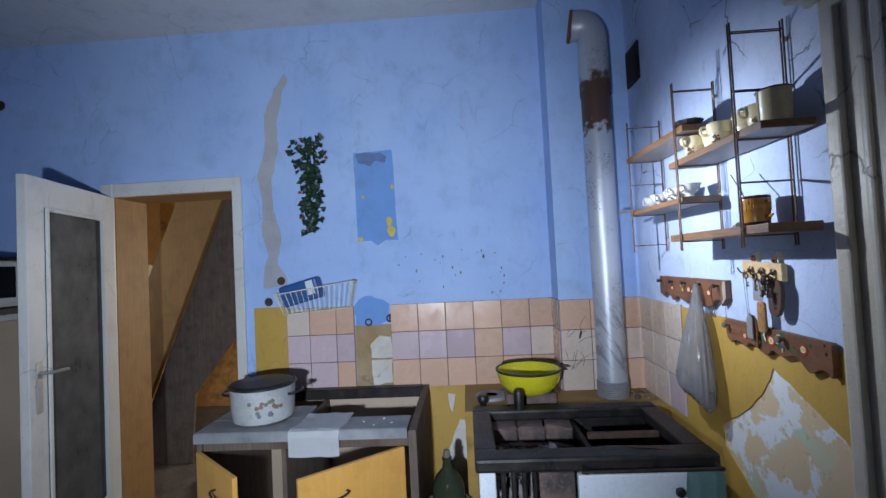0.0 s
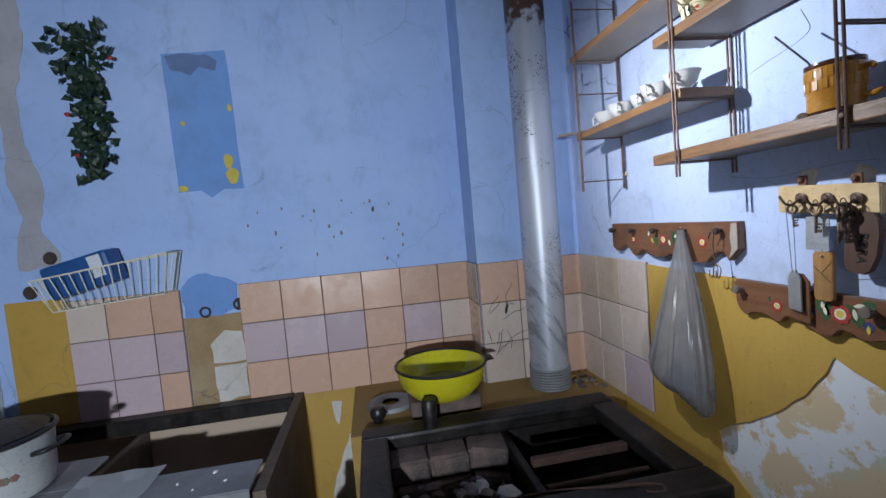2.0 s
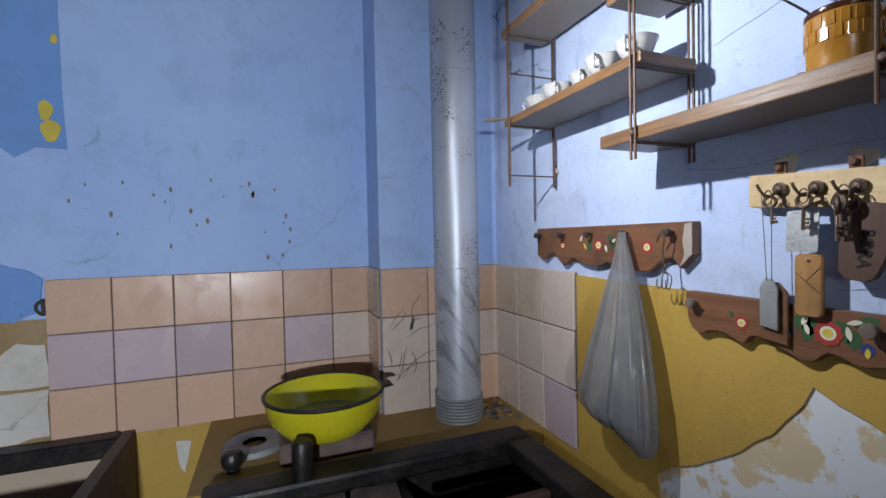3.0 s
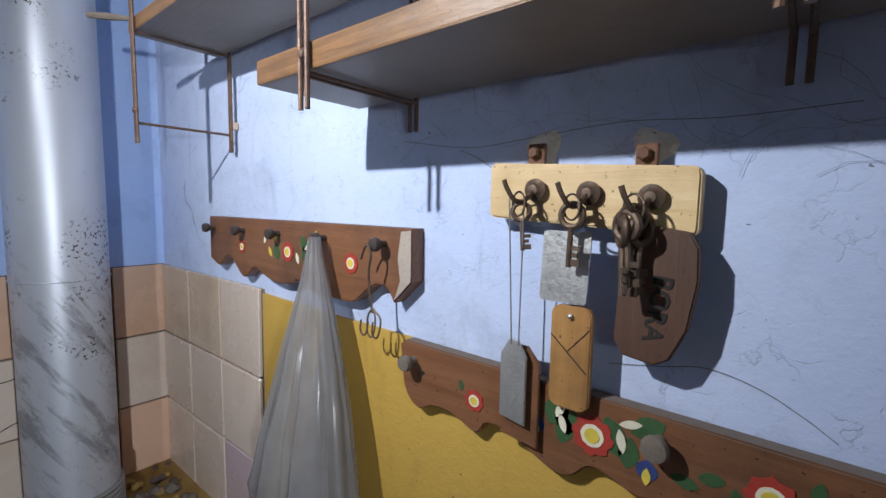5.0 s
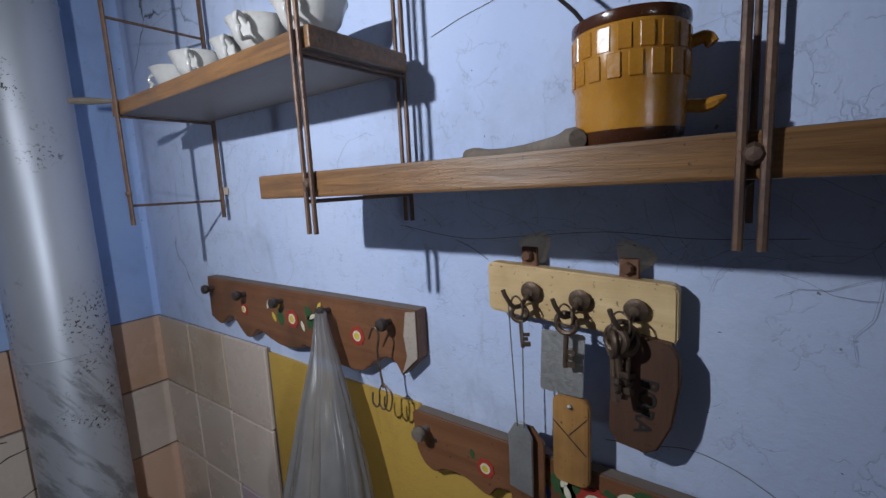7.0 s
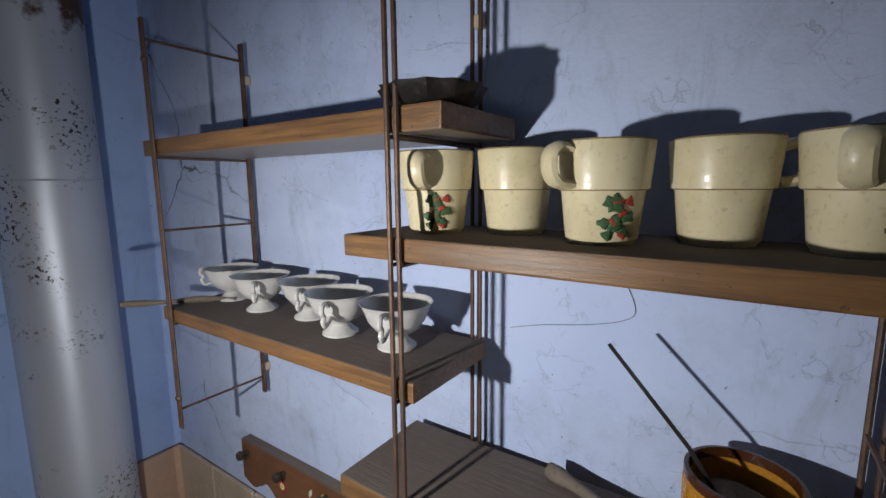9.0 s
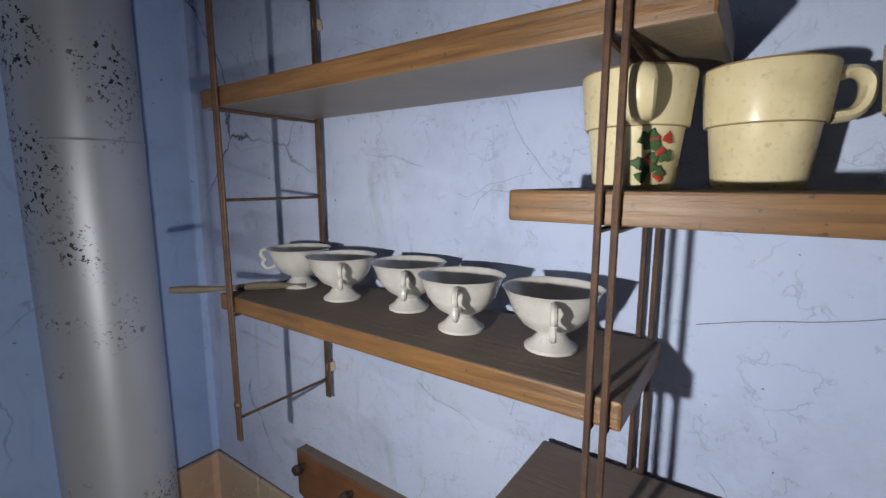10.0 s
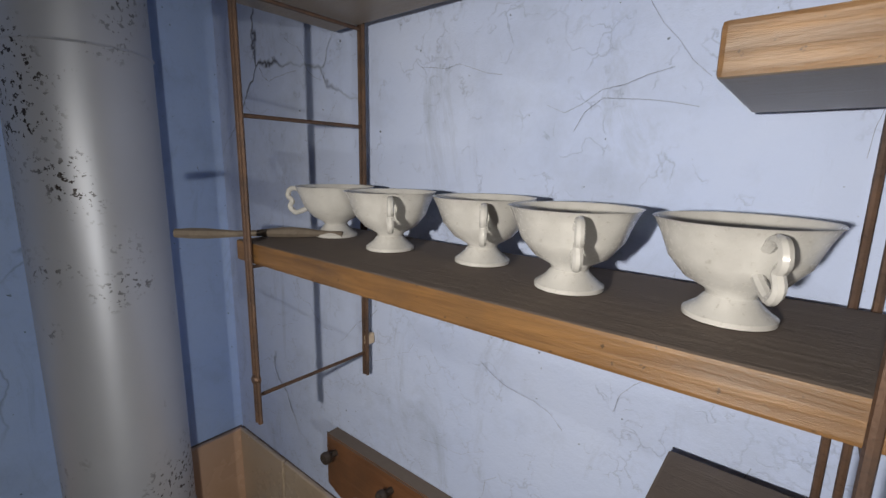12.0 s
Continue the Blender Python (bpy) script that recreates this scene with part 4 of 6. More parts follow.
st("lower_door", boxes(((SX0 + 0.325, SY0 - 0.004, 0.08), (SX1 - 0.018, SY0 + 0.018, 0.40)), bevel=0.006, segments=2), M_ENAMEL, "white enamel drawer front")
towel_bm = bmesh.new()
prof = [(SY0 - 0.005, 0.58), (SY0 - 0.012, 0.70), (SY0 - 0.024, 0.80), (SY0 - 0.034, 0.8395), (SY0 - 0.046, 0.82), (SY0 - 0.052, 0.70), (SY0 - 0.054, 0.50), (SY0 - 0.052, 0.38)]
rows = [[towel_bm.verts.new((0.985 + 0.105 * u / 12, y + 0.006 * math.sin(u * 1.1 + 2 * z) * (abs(z - 0.83) * 4 + 0.1), z)) for u in range(13)] for y, z in prof]
for a, b in zip(rows, rows[1:]):
    for k in range(12):
        towel_bm.faces.new((a[k], a[k + 1], b[k + 1], b[k]))
bmesh.ops.solidify(towel_bm, geom=towel_bm.faces[:], thickness=0.003)
tagged(part("dish_towel", towel_bm, M_TEAL, smooth=True), "faded teal towel hanging over the stove rail", "towel")

# stove pipe
pipe = thing("stove_pipe", "tall silver-painted stove pipe with a rusty elbow", "pipe", at=(1.003, 2.765, 0.845))
PX, PY, PR = 1.003, 2.765, 0.067
def pp(name, bm, m, label="", smooth=True):
    return under(part(name, bm, m, None, label, smooth), pipe)
pp("tube", tube(bmesh.new(), [(PX, PY, 0.845), (PX, PY, 1.5), (PX, PY, 2.30)], PR, 40, caps=False), M_PIPE)
pp("upper_tube", tube(bmesh.new(), [(PX, PY, 2.28), (PX, PY, 2.48)], PR + 0.004, 40, caps=False), M_PIPE)
bend = [(PX, PY, 2.47)] + [(PX - 0.075 + 0.075 * math.cos(a), PY + 0.010 * (1 - math.cos(a)), 2.56 + 0.075 * math.sin(a)) for a in (radians(78) * k / 6 for k in range(7))] + [(PX - 0.10, PY + 0.012, 2.634)]
pp("elbow", tube(bmesh.new(), bend, PR + 0.003, 40, caps=False), M_PIPE, "rust-stained elbow")
pp("elbow_mouth", tube(bmesh.new(), [(PX - 0.095, PY + 0.0115, 2.6335), (PX - 0.106, PY + 0.013, 2.635)], PR + 0.008, 36), M_RUST, "dark open mouth of the elbow")
for k in range(8):
    pp("collar_ring", tube(bmesh.new(), [(PX + (PR + 0.001) * math.cos(a), PY + (PR + 0.001) * math.sin(a), 0.850 + 0.0095 * k) for a in (2 * math.pi * j / 32 for j in range(32))], 0.0048, 6, closed=True), M_ZINC, "ribbed grey collar")
for z in (1.30, 1.87):
    pp("seam", tube(bmesh.new(), [(PX + (PR + 0.0005) * math.cos(a), PY + (PR + 0.0005) * math.sin(a), z) for a in (2 * math.pi * j / 36 for j in range(36))], 0.0014, 5, closed=True), M_PIPE)

# rubble on the ledge, basin and its iron stub
rnd = random.Random(12)
for k in range(26):
    s = rnd.uniform(0.006, 0.018)
    bmk = bmesh.new()
    bmesh.ops.create_icosphere(bmk, subdivisions=1, radius=s)
    for v in bmk.verts:
        v.co *= 1 + 0.5 * noise.noise(v.co * 70 + Vector((0, k, 0)))
        v.co.z = max(v.co.z * 0.6, -s * 0.3)
    c = tagged(part("ledge_crumb", bmk, (M_BRICK, M_BONE, M_LEDGE)[k % 3]), "crumb of plaster fallen on the ledge", "crumb", group="crumbs on the ledge")
    c.location = (rnd.uniform(1.09, 1.18), rnd.uniform(2.68, 2.86), 0.845 + s * 0.3)
brick_under = tagged(part("support_brick", boxes(((0.49, 2.655, 0.845), (0.72, 2.775, 0.898)), bevel=0.006), M_BRICK), "scorched brick lying under the yellow basin", "brick")
basin = thing("enamel_basin", "bright yellow enamel basin with a dark rim", "basin", at=(0.604, 2.715, 0.898))
part("bowl", lathe(bmesh.new(), [(0, 0.010), (0.085, 0.010), (0.098, 0.016), (0.126, 0.045), (0.143, 0.100), (0.147, 0.103), (0.151, 0.100), (0.136, 0.044), (0.106, 0.010), (0.092, 0.0), (0, 0.0)], 48), M_BASIN, basin, "", True)
part("rim", tube(bmesh.new(), [(0.149 * math.cos(a), 0.149 * math.sin(a), 0.102) for a in (2 * math.pi * j / 48 for j in range(48))], 0.0048, 7, closed=True), M_IRON, basin, "chipped black rim", True)
part("dregs", lathe(bmesh.new(), [(0, 0.035), (0.06, 0.037), (0.114, 0.034), (0, 0.032)], 30), M_BASININ, basin, "dark dregs at the bottom")
ear = part("ear", slab(bmesh.new(), [(0.140, 0.099), (0.174, 0.101), (0.180, 0.094), (0.148, 0.091)], "xz", -0.02, 0.04, 0.002), M_IRON, basin, "small black ear")
stub = tagged(part("iron_stub", tube(bmesh.new(), [(0.535, 2.545, 0.870), (0.535, 2.546, 0.90), (0.536, 2.548, 0.945), (0.536, 2.548, 0.952)], [0.022, 0.022, 0.0225, 0.018], 16), M_IRON, smooth=True), "short black iron pipe stub standing on the stove rim", "pipe")
st_knob = tagged(part("black_lid_knob", lathe(bmesh.new(), [(0, 0.050), (0.018, 0.047), (0.026, 0.034), (0.024, 0.016), (0.014, 0.006), (0.016, 0), (0, 0)], 18), M_BLACK, smooth=True), "round black knob resting on the ledge", "knob")
st_knob.location = (0.385, 2.69, 0.845)
lidpan = tagged(part("stove_ring", lathe(bmesh.new(), [(0.03, 0.012), (0.075, 0.014), (0.08, 0.008), (0.08, 0), (0.03, 0)], 26), M_ZINC, smooth=True), "grey iron stove ring lying on the ledge", "ring")
lidpan.location = (0.43, 2.81, 0.845)

# bucket with a bottle between cabinet and stove
bucket = thing("bucket", "pale bucket standing between cabinet and stove", "bucket", at=(0.215, 2.52, 0))
part("shell", lathe(bmesh.new(), [(0, 0.01), (0.075, 0.01), (0.088, 0.50), (0.092, 0.50), (0.080, 0), (0, 0)], 28), M_ZINC, bucket, "", True)
bottle = thing("glass_bottle", "dark glass demijohn standing in the bucket", "bottle", at=(0.215, 2.52, 0.0105))
part("glass", lathe(bmesh.new(), [(0, 0), (0.06, 0.0), (0.068, 0.06), (0.070, 0.45), (0.068, 0.56), (0.050, 0.60), (0.022, 0.63), (0.018, 0.66), (0.021, 0.665), (0.021, 0.675), (0, 0.675)], 28), M_BOTTLE, bottle, "", True)
part("stopper", lathe(bmesh.new(), [(0, 0.71), (0.012, 0.705), (0.016, 0.69), (0.014, 0.676), (0, 0.676)], 14), M_BONE, bottle, "brown stopper", True)

# ---- wire-ladder wall shelves ----
XFR, XBK = 1.054, 1.188
def ladder(y, gap, z0, z1, rungs, name_label):
    root = thing("shelf_ladder", name_label, "shelf bracket", group="wire shelf ladders", at=(XBK, y, z0))
    for x in (XFR, XBK):
        for s in (-1, 1):
            under(part("rod", tube(bmesh.new(), [(x, y + s * gap / 2, z0), (x, y + s * gap / 2, z1)], 0.0023, 8), M_WIRE, None, "", True), root)
    for z in rungs:
        for s in ((-1, 1) if gap > 0.008 else (0,)):
            under(part("rung", tube(bmesh.new(), [(XFR, y + s * gap / 2, z), (XBK, y + s * gap / 2, z)], 0.0019, 6), M_WIRE), root)
    for z in (z0 + 0.045, z1 - 0.05):
        under(part("clip", lathe(bmesh.new(), [(0, 0.006), (0.0035, 0.0055), (0.0055, 0.003), (0.0055, 0), (0, 0)], 8), M_WIRE), root).matrix_world = Matrix.Translation(-root.location) @ pose(XFR + 0.002, y, z, 0, -90, 0)
        under(part("wall_hook", boxes(((XBK - 0.001, y - 0.004, z - 0.008), (XR - 0.0005, y + 0.004, z + 0.005)), bevel=0.0015), M_BEIGE), root)
    return root
ladder(2.527, 0.0052, 1.515, 2.070, (1.543, 1.6685, 1.80, 1.897, 2.045), "slim rusty wire ladder carrying two shelves")
ladder(2.116, 0.0096, 1.512, 2.072, (1.5415, 1.6685, 1.792, 1.897, 2.045), "doubled rusty wire ladder between the shelves")
ladder(1.791, 0.0096, 1.512, 2.100, (1.5415, 1.68, 1.792, 1.92, 2.075), "doubled rusty wire ladder beside the door casing")

def shelf(y0, y1, z0, z1, label):
    bm = boxes(((XFR + 0.0035, y0, z0), (XBK - 0.0035, y1, z1)), bevel=0.0022, segments=2)
    return tagged(part("shelf_board", bm, M_SHELF), label, "shelf", group="wall shelves")
shelf(2.070, 2.566, 1.900, 1.921, "dusty oiled wooden shelf board, the highest")
shelf(2.102, 2.556, 1.671, 1.690, "dusty oiled wooden shelf board under the teacups")
shelf(1.697, 2.180, 1.795, 1.815, "dusty oiled wooden shelf board under the cream mugs")
shelf(1.697, 2.200, 1.545, 1.568, "thick dusty wooden shelf board under the honey pot")

# teacups
def cup_model():
    root = thing("teacup", "dusty white porcelain footed teacup", "cup", group="teacups on the shelf")
    prof = [(0, 0.003), (0.020, 0.0), (0.0235, 0.001), (0.0235, 0.004), (0.017, 0.009), (0.0125, 0.015), (0.0135, 0.018), (0.025, 0.025), (0.034, 0.037), (0.0385, 0.050), (0.0425, 0.059), (0.0440, 0.0605),
            (0.0425, 0.0600), (0.0375, 0.050), (0.033, 0.038), (0.024, 0.027), (0.010, 0.021), (0, 0.0205)]
    part("bowl", lathe(bmesh.new(), prof, 48, wave=lambda a, r, h: 1 + (0.009 * math.cos(8 * a) if h > 0.03 else 0.0)), M_CUP, root, "", True)
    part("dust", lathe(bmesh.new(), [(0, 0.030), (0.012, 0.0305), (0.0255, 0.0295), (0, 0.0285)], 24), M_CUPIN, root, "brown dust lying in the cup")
    path = [(0.038, 0, 0.050), (0.046, 0, 0.056), (0.055, 0, 0.055), (0.058, 0, 0.047), (0.053, 0, 0.041), (0.056, 0, 0.034), (0.050, 0, 0.027), (0.042, 0, 0.029), (0.032, 0, 0.034)]
    part("handle", tube(bmesh.new(), smooth_line(path, 4), 0.0030, 8), M_CUP, root, "", True)
    for o in root.children:
        o.data.transform(Matrix.Diagonal((0.88, 0.88, 0.82, 1)))
    return root
cup_spots = ((1.136, 2.508, 118), (1.126, 2.420, 226), (1.138, 2.333, 214), (1.116, 2.254, 207), (1.118, 2.171, 203))
first_cup = cup_model()
first_cup.matrix_world = pose(cup_spots[0][0], cup_spots[0][1], 1.690, 0, 0, cup_spots[0][2])
for x, y, a in cup_spots[1:]:
    copy_thing(first_cup, pose(x, y, 1.690, 0, 0, a))
tagged(part("stick", tube(bmesh.new(), smooth_line([(1.020, 2.595, 1.6955), (1.06, 2.56, 1.6945), (1.10, 2.53, 1.695), (1.13, 2.49, 1.694)], 4), [0.004 + 0.0012 * math.sin(k) for k in range(13)], 7), M_BONE, smooth=True), "thin brown stick lying across the shelf end", "stick")

# cream mugs
M_LIP = plain("brown_edge", (0.22, 0.155, 0.075), 0.6)
def mug_model():
    root = thing("mug", "yellowed cream plastic mug with a stepped waist", "mug", group="cream mugs on the shelf")
    prof = [(0, 0.002), (0.025, 0.0), (0.0265, 0.003), (0.0275, 0.004), (0.0315, 0.040), (0.0320, 0.0415), (0.0345, 0.0425), (0.0375, 0.077), (0.0372, 0.0785), (0.0355, 0.078), (0.0325, 0.045), (0.029, 0.035), (0.025, 0.006), (0, 0.005)]
    part("body", lathe(bmesh.new(), prof, 44), M_MUG, root, "", True)
    part("lip", tube(bmesh.new(), [(0.0365 * math.cos(a), 0.0365 * math.sin(a), 0.0784) for a in (2 * math.pi * j / 40 for j in range(40))], 0.0010, 5, closed=True), M_LIP, root, "browned worn lip", True)
    # thin brown ring set into the waist step
    part("groove", tube(bmesh.new(), [(0.0330 * math.cos(a), 0.0330 * math.sin(a), 0.0418) for a in (2 * math.pi * j / 40 for j in range(40))], 0.0006, 4, closed=True), M_LIP, root, "brown line round the waist groove", True)
    path = [(0.036, 0, 0.072), (0.046, 0, 0.074), (0.053, 0, 0.068), (0.053, 0, 0.056), (0.047, 0, 0.048), (0.035, 0, 0.046)]
    bm = bmesh.new()
    line = smooth_line(path, 5)
    tube(bm, line, 0.0042, 8)
    for v in bm.verts:
        v.co.y *= 2.0
    part("handle", bm, M_MUG, root, "", True)
    for o in root.children:
        o.data.transform(Matrix.Scale(0.93, 4))
    return root
def mug_decal(root, turn):
    rnd = random.Random(21)
    for k in range(22):
        a = radians(turn + rnd.gauss(0, 13))
        z = 0.008 + 0.025 * rnd.random()
        r = 0.0264 + z * 0.105
        fl = lathe(bmesh.new(), [(0, 0.0008), (0.0024, 0.0006), (0.0036, 0.0)], 9, wave=lambda t, rr, h: 1 + 0.3 * math.cos(3 * t + k))
        part("painted_flower", fl, (M_RED, M_GREENPAINT, M_GREENPAINT, M_GREENPAINT, M_GREENPAINT)[k % 5], root, ("red painted berry", "green painted leaf", "green painted leaf", "green painted leaf", "green painted leaf")[k % 5]).matrix_basis = pose(r * math.cos(a), r * math.sin(a), z, 90, 0, math.degrees(a) + 90)
mug_spots = ((1.118, 2.118, 195, True), (1.144, 2.049, 285, False), (1.116, 1.967, 150, True), (1.148, 1.894, 285, False), (1.138, 1.820, 165, True))
plain_mug = mug_model()
plain_mug.matrix_world = pose(mug_spots[1][0], mug_spots[1][1], 1.815, 0, 0, mug_spots[1][2])
copy_thing(plain_mug, pose(mug_spots[3][0], mug_spots[3][1], 1.815, 0, 0, mug_spots[3][2]))
for x, y, a, _ in (mug_spots[0], mug_spots[2], mug_spots[4]):
    m = mug_model()
    m["label"] = "yellowed cream mug with painted red berries"
    mug_decal(m, 212 - a)
    m.matrix_world = pose(x, y, 1.815, 0, 0, a)
tall = thing("canister", "tall yellowed enamel canister behind the mugs", "canister", at=(1.128, 1.749, 1.815))
part("body", lathe(bmesh.new(), [(0, 0.0), (0.034, 0.0), (0.036, 0.004), (0.037, 0.082), (0.039, 0.085), (0.035, 0.085), (0.033, 0.01), (0, 0.008)], 36), M_MUG, tall, "", True)
part("lid", lathe(bmesh.new(), [(0, 0.093), (0.022, 0.092), (0.038, 0.089), (0.040, 0.0855), (0, 0.0855)], 36), M_IRON, tall, "dark lid", True)

# glass dish on the highest shelf
dish = thing("ashtray", "faceted dark glass ashtray", "ashtray", at=(1.095, 2.105, 1.921))
part("bowl", lathe(bmesh.new(), [(0, 0.003), (0.030, 0.0), (0.036, 0.003), (0.045, 0.017), (0.041, 0.018), (0.032, 0.007), (0, 0.006)], 24, wave=lambda a, r, h: 1 + 0.05 * math.cos(12 * a)), M_IRON, dish, "", True)

# honey pot with its basket-weave band and stick
hp = thing("honey_pot", "honey-glazed ceramic mug pot with a woven band", "pot", at=(1.137, 1.866, 1.568))
part("base", lathe(bmesh.new(), [(0, 0.002), (0.036, 0.0), (0.039, 0.003), (0.0405, 0.0135), (0, 0.0135)], 40), M_BROWN, hp, "dark brown glazed foot", True)
part("body", lathe(bmesh.new(), [(0.0400, 0.0137), (0.0412, 0.02), (0.0415, 0.046), (0.0425, 0.048), (0.0430, 0.086), (0.0425, 0.088), (0.039, 0.088), (0.0375, 0.02), (0, 0.016)], 44), M_HONEY, hp, "", True)
part("rim", lathe(bmesh.new(), [(0.0425, 0.0882), (0.0438, 0.091), (0.0435, 0.0965), (0.040, 0.097), (0.0385, 0.0882)], 44), M_BROWN, hp, "dark brown glazed rim", True)
part("contents", lathe(bmesh.new(), [(0, 0.072), (0.015, 0.079), (0.03, 0.071), (0.0382, 0.066), (0, 0.06)], 20, wave=lambda a, r, h: 1 + 0.1 * math.sin(3 * a)), M_CUPIN, hp, "dark lump inside")
for row in range(2):
    for k in range(18):
        a = 2 * math.pi * (k + 0.5 * row) / 18
        bm = boxes(((-0.0050, -0.0008, -0.0088), (0.0050, 0.0006, 0.0088)), bevel=0.0006)
        part("weave", bm, M_HONEY, hp).matrix_basis = pose(0.0428 * math.cos(a), 0.0428 * math.sin(a), 0.058 + 0.019 * row, 0, 0, math.degrees(a) + 90)
part("handle", tube(bmesh.new(), smooth_line([(0.040, -0.012, 0.076), (0.050, -0.016, 0.078), (0.054, -0.018, 0.072)], 4), 0.0048, 8), M_HONEY, hp, "broken handle stump", True).matrix_basis = pose(0, 0, 0, 0, 0, -62)
part("handle", tube(bmesh.new(), smooth_line([(0.039, -0.012, 0.030), (0.052, -0.016, 0.029), (0.064, -0.02, 0.034)], 4), [0.0052] * 6 + [0.004, 0.003, 0.0015], 8), M_HONEY, hp, "broken handle stump", True).matrix_basis = pose(0, 0, 0, 0, 0, -62)
for o in hp.children:
    o.matrix_basis = Matrix.Scale(0.86, 4) @ o.matrix_basis
tagged(part("thin_rod", tube(bmesh.new(), [(1.120, 1.864, 1.615), (1.128, 1.900, 1.665), (1.136, 1.962, 1.730)], 0.0016, 6), M_IRON), "thin dark rod sticking out of the honey pot", "rod")
bone = bmesh.new()
tube(bone, smooth_line([(1.172, 2.022, 1.5755), (1.160, 1.985, 1.5745), (1.140, 1.945, 1.574), (1.118, 1.905, 1.575), (1.103, 1.890, 1.576)], 5), [0.0075, 0.0085, 0.0080, 0.0065, 0.0058, 0.0055, 0.0052, 0.0052, 0.0052, 0.0054, 0.0056, 0.0060, 0.0064, 0.0068, 0.0072, 0.0080, 0.0092, 0.0098, 0.0095, 0.0085, 0.0065], 10)
tagged(part("knobbly_stick", bone, M_BONE, smooth=True), "grey dusty knobbly stick lying on the shelf", "stick")

# ---- painted peg rails ----
M_PEG = speckled("dark_peg_wood", (0.035, 0.026, 0.022), (0.06, 0.045, 0.038), (0.015, 0.012, 0.010), 0.5, 60)
def peg(parent, y, z, x=1.180, size=1.0, m=None):
    p = part("peg", lathe(bmesh.new(), [(0.0040 * size, -0.002), (0.0040 * size, 0.009), (0.0068 * size, 0.011), (0.0082 * size, 0.015), (0.0070 * size, 0.0195), (0, 0.021)], 14), m or M_PEG, None, "dark turned peg", True)
    under(p, parent)
    p.matrix_world = Matrix.Translation(-parent.location) @ pose(x, y, z, 0, -90, 0)
    return p
def flower(parent, y, z, r, x, seed=0):
    for rr, m, d, lob in ((r, M_RED, 0.0008, 0.10), (r * 0.58, M_WHITEPAINT, 0.0012, 0.02), (r * 0.38, M_YELPAINT, 0.0016, 0.0)):
        f = part("painted_flower", lathe(bmesh.new(), [(0, d), (rr, d), (rr, -0.0002)], 24, wave=lambda a, q, h: 1 + lob * math.cos(8 * a + seed)), m, None, "red, white and yellow painted flower")
        under(f, parent)
        f.matrix_world = Matrix.Translation(-parent.location) @ pose(x, y, z, 0, -90, 0)
def petal(parent, y, z, length, width, turn, m, label, x):
    o = [(length * t, width * math.sin(math.pi * t) ** 0.8) for t in (k / 7 for k in range(8))]
    o = o + [(a, -b) for a, b in o[-2:0:-1]]
    c, s = math.cos(radians(turn)), math.sin(radians(turn))
    f = part("painted_leaf", slab(bmesh.new(), [(y + a * c - b * s, z + a * s + b * c) for a, b in o], "yz", x, 0.0009), m, None, label)
    under(f, parent)

rail_a = thing("peg_rail", "dark brown scalloped peg rail with painted flowers", "peg rail", group="painted peg rails", at=(1.19, 2.36, 1.36))
low_edge = smooth_line([(2.612, 1.330), (2.580, 1.320), (2.555, 1.336), (2.535, 1.338), (2.500, 1.310), (2.480, 1.314), (2.458, 1.328), (2.430, 1.318), (2.39, 1.311), (2.352, 1.316), (2.338, 1.322), (2.31, 1.314), (2.27, 1.309), (2.225, 1.308), (2.205, 1.318), (2.180, 1.335), (2.160, 1.334), (2.148, 1.318)], 4)
under(part("board", slab(bmesh.new(), [(2.120, 1.345), (2.120, 1.404), (2.612, 1.404)] + [(p[0], p[1]) for p in low_edge], "yz", 1.181, 0.0185, 0.0015), M_RACK), rail_a)
under(part("bare_end", slab(bmesh.new(), [(2.121, 1.346), (2.121, 1.402), (2.136, 1.400), (2.141, 1.37), (2.137, 1.345), (2.146, 1.322)], "yz", 1.1802, 0.0008), plain("scuffed_wood", (0.33, 0.28, 0.24), 0.8), None, "scuffed pale end"), rail_a)
for y in (2.592, 2.488, 2.385, 2.275, 2.162):
    peg(rail_a, y, 1.385, 1.181)
for y, z, r in ((2.495, 1.358, 0.010), (2.362, 1.360, 0.0135), (2.222, 1.357, 0.0125)):
    flower(rail_a, y, z, r, 1.1805, y * 9)
for y, z, t in ((2.405, 1.350, 60), (2.395, 1.372, 100), (2.335, 1.345, 70), (2.320, 1.366, 150), (2.305, 1.350, 95), (2.425, 1.368, 110), (2.300, 1.380, 120)):
    petal(rail_a, y, z, 0.016, 0.0032, t, (M_WHITEPAINT, M_YELPAINT)[int(t) % 20 == 0], "pale painted leaf", 1.1798)
for y, z, t in ((2.39, 1.345, 80), (2.325, 1.350, 115), (2.315, 1.362, 60)):
    petal(rail_a, y, z, 0.026, 0.008, t, M_GREENPAINT, "dark green painted leaf", 1.1803)

rail_a.location.y -= 0.011
rail_a.location.z += 0.004

rail_b = thing("peg_rail", "worn brown scalloped peg rail with bright painted flowers", "peg rail", group="painted peg rails", at=(1.19, 1.9110, 1.23))
low_edge = smooth_line([(2.1193, 1.218), (2.1105, 1.203), (2.0948, 1.195), (2.0773, 1.203), (2.0510, 1.204), (2.0204, 1.193), (2.0072, 1.207), (1.9854, 1.207), (1.9547, 1.194), (1.9355, 1.187), (1.9198, 1.190), (1.9066, 1.203), (1.8918, 1.203), (1.8673, 1.195), (1.8410, 1.201), (1.8191, 1.206), (1.7990, 1.196), (1.7754, 1.176), (1.7579, 1.178), (1.7360, 1.190), (1.7167, 1.190), (1.7054, 1.178)], 4)
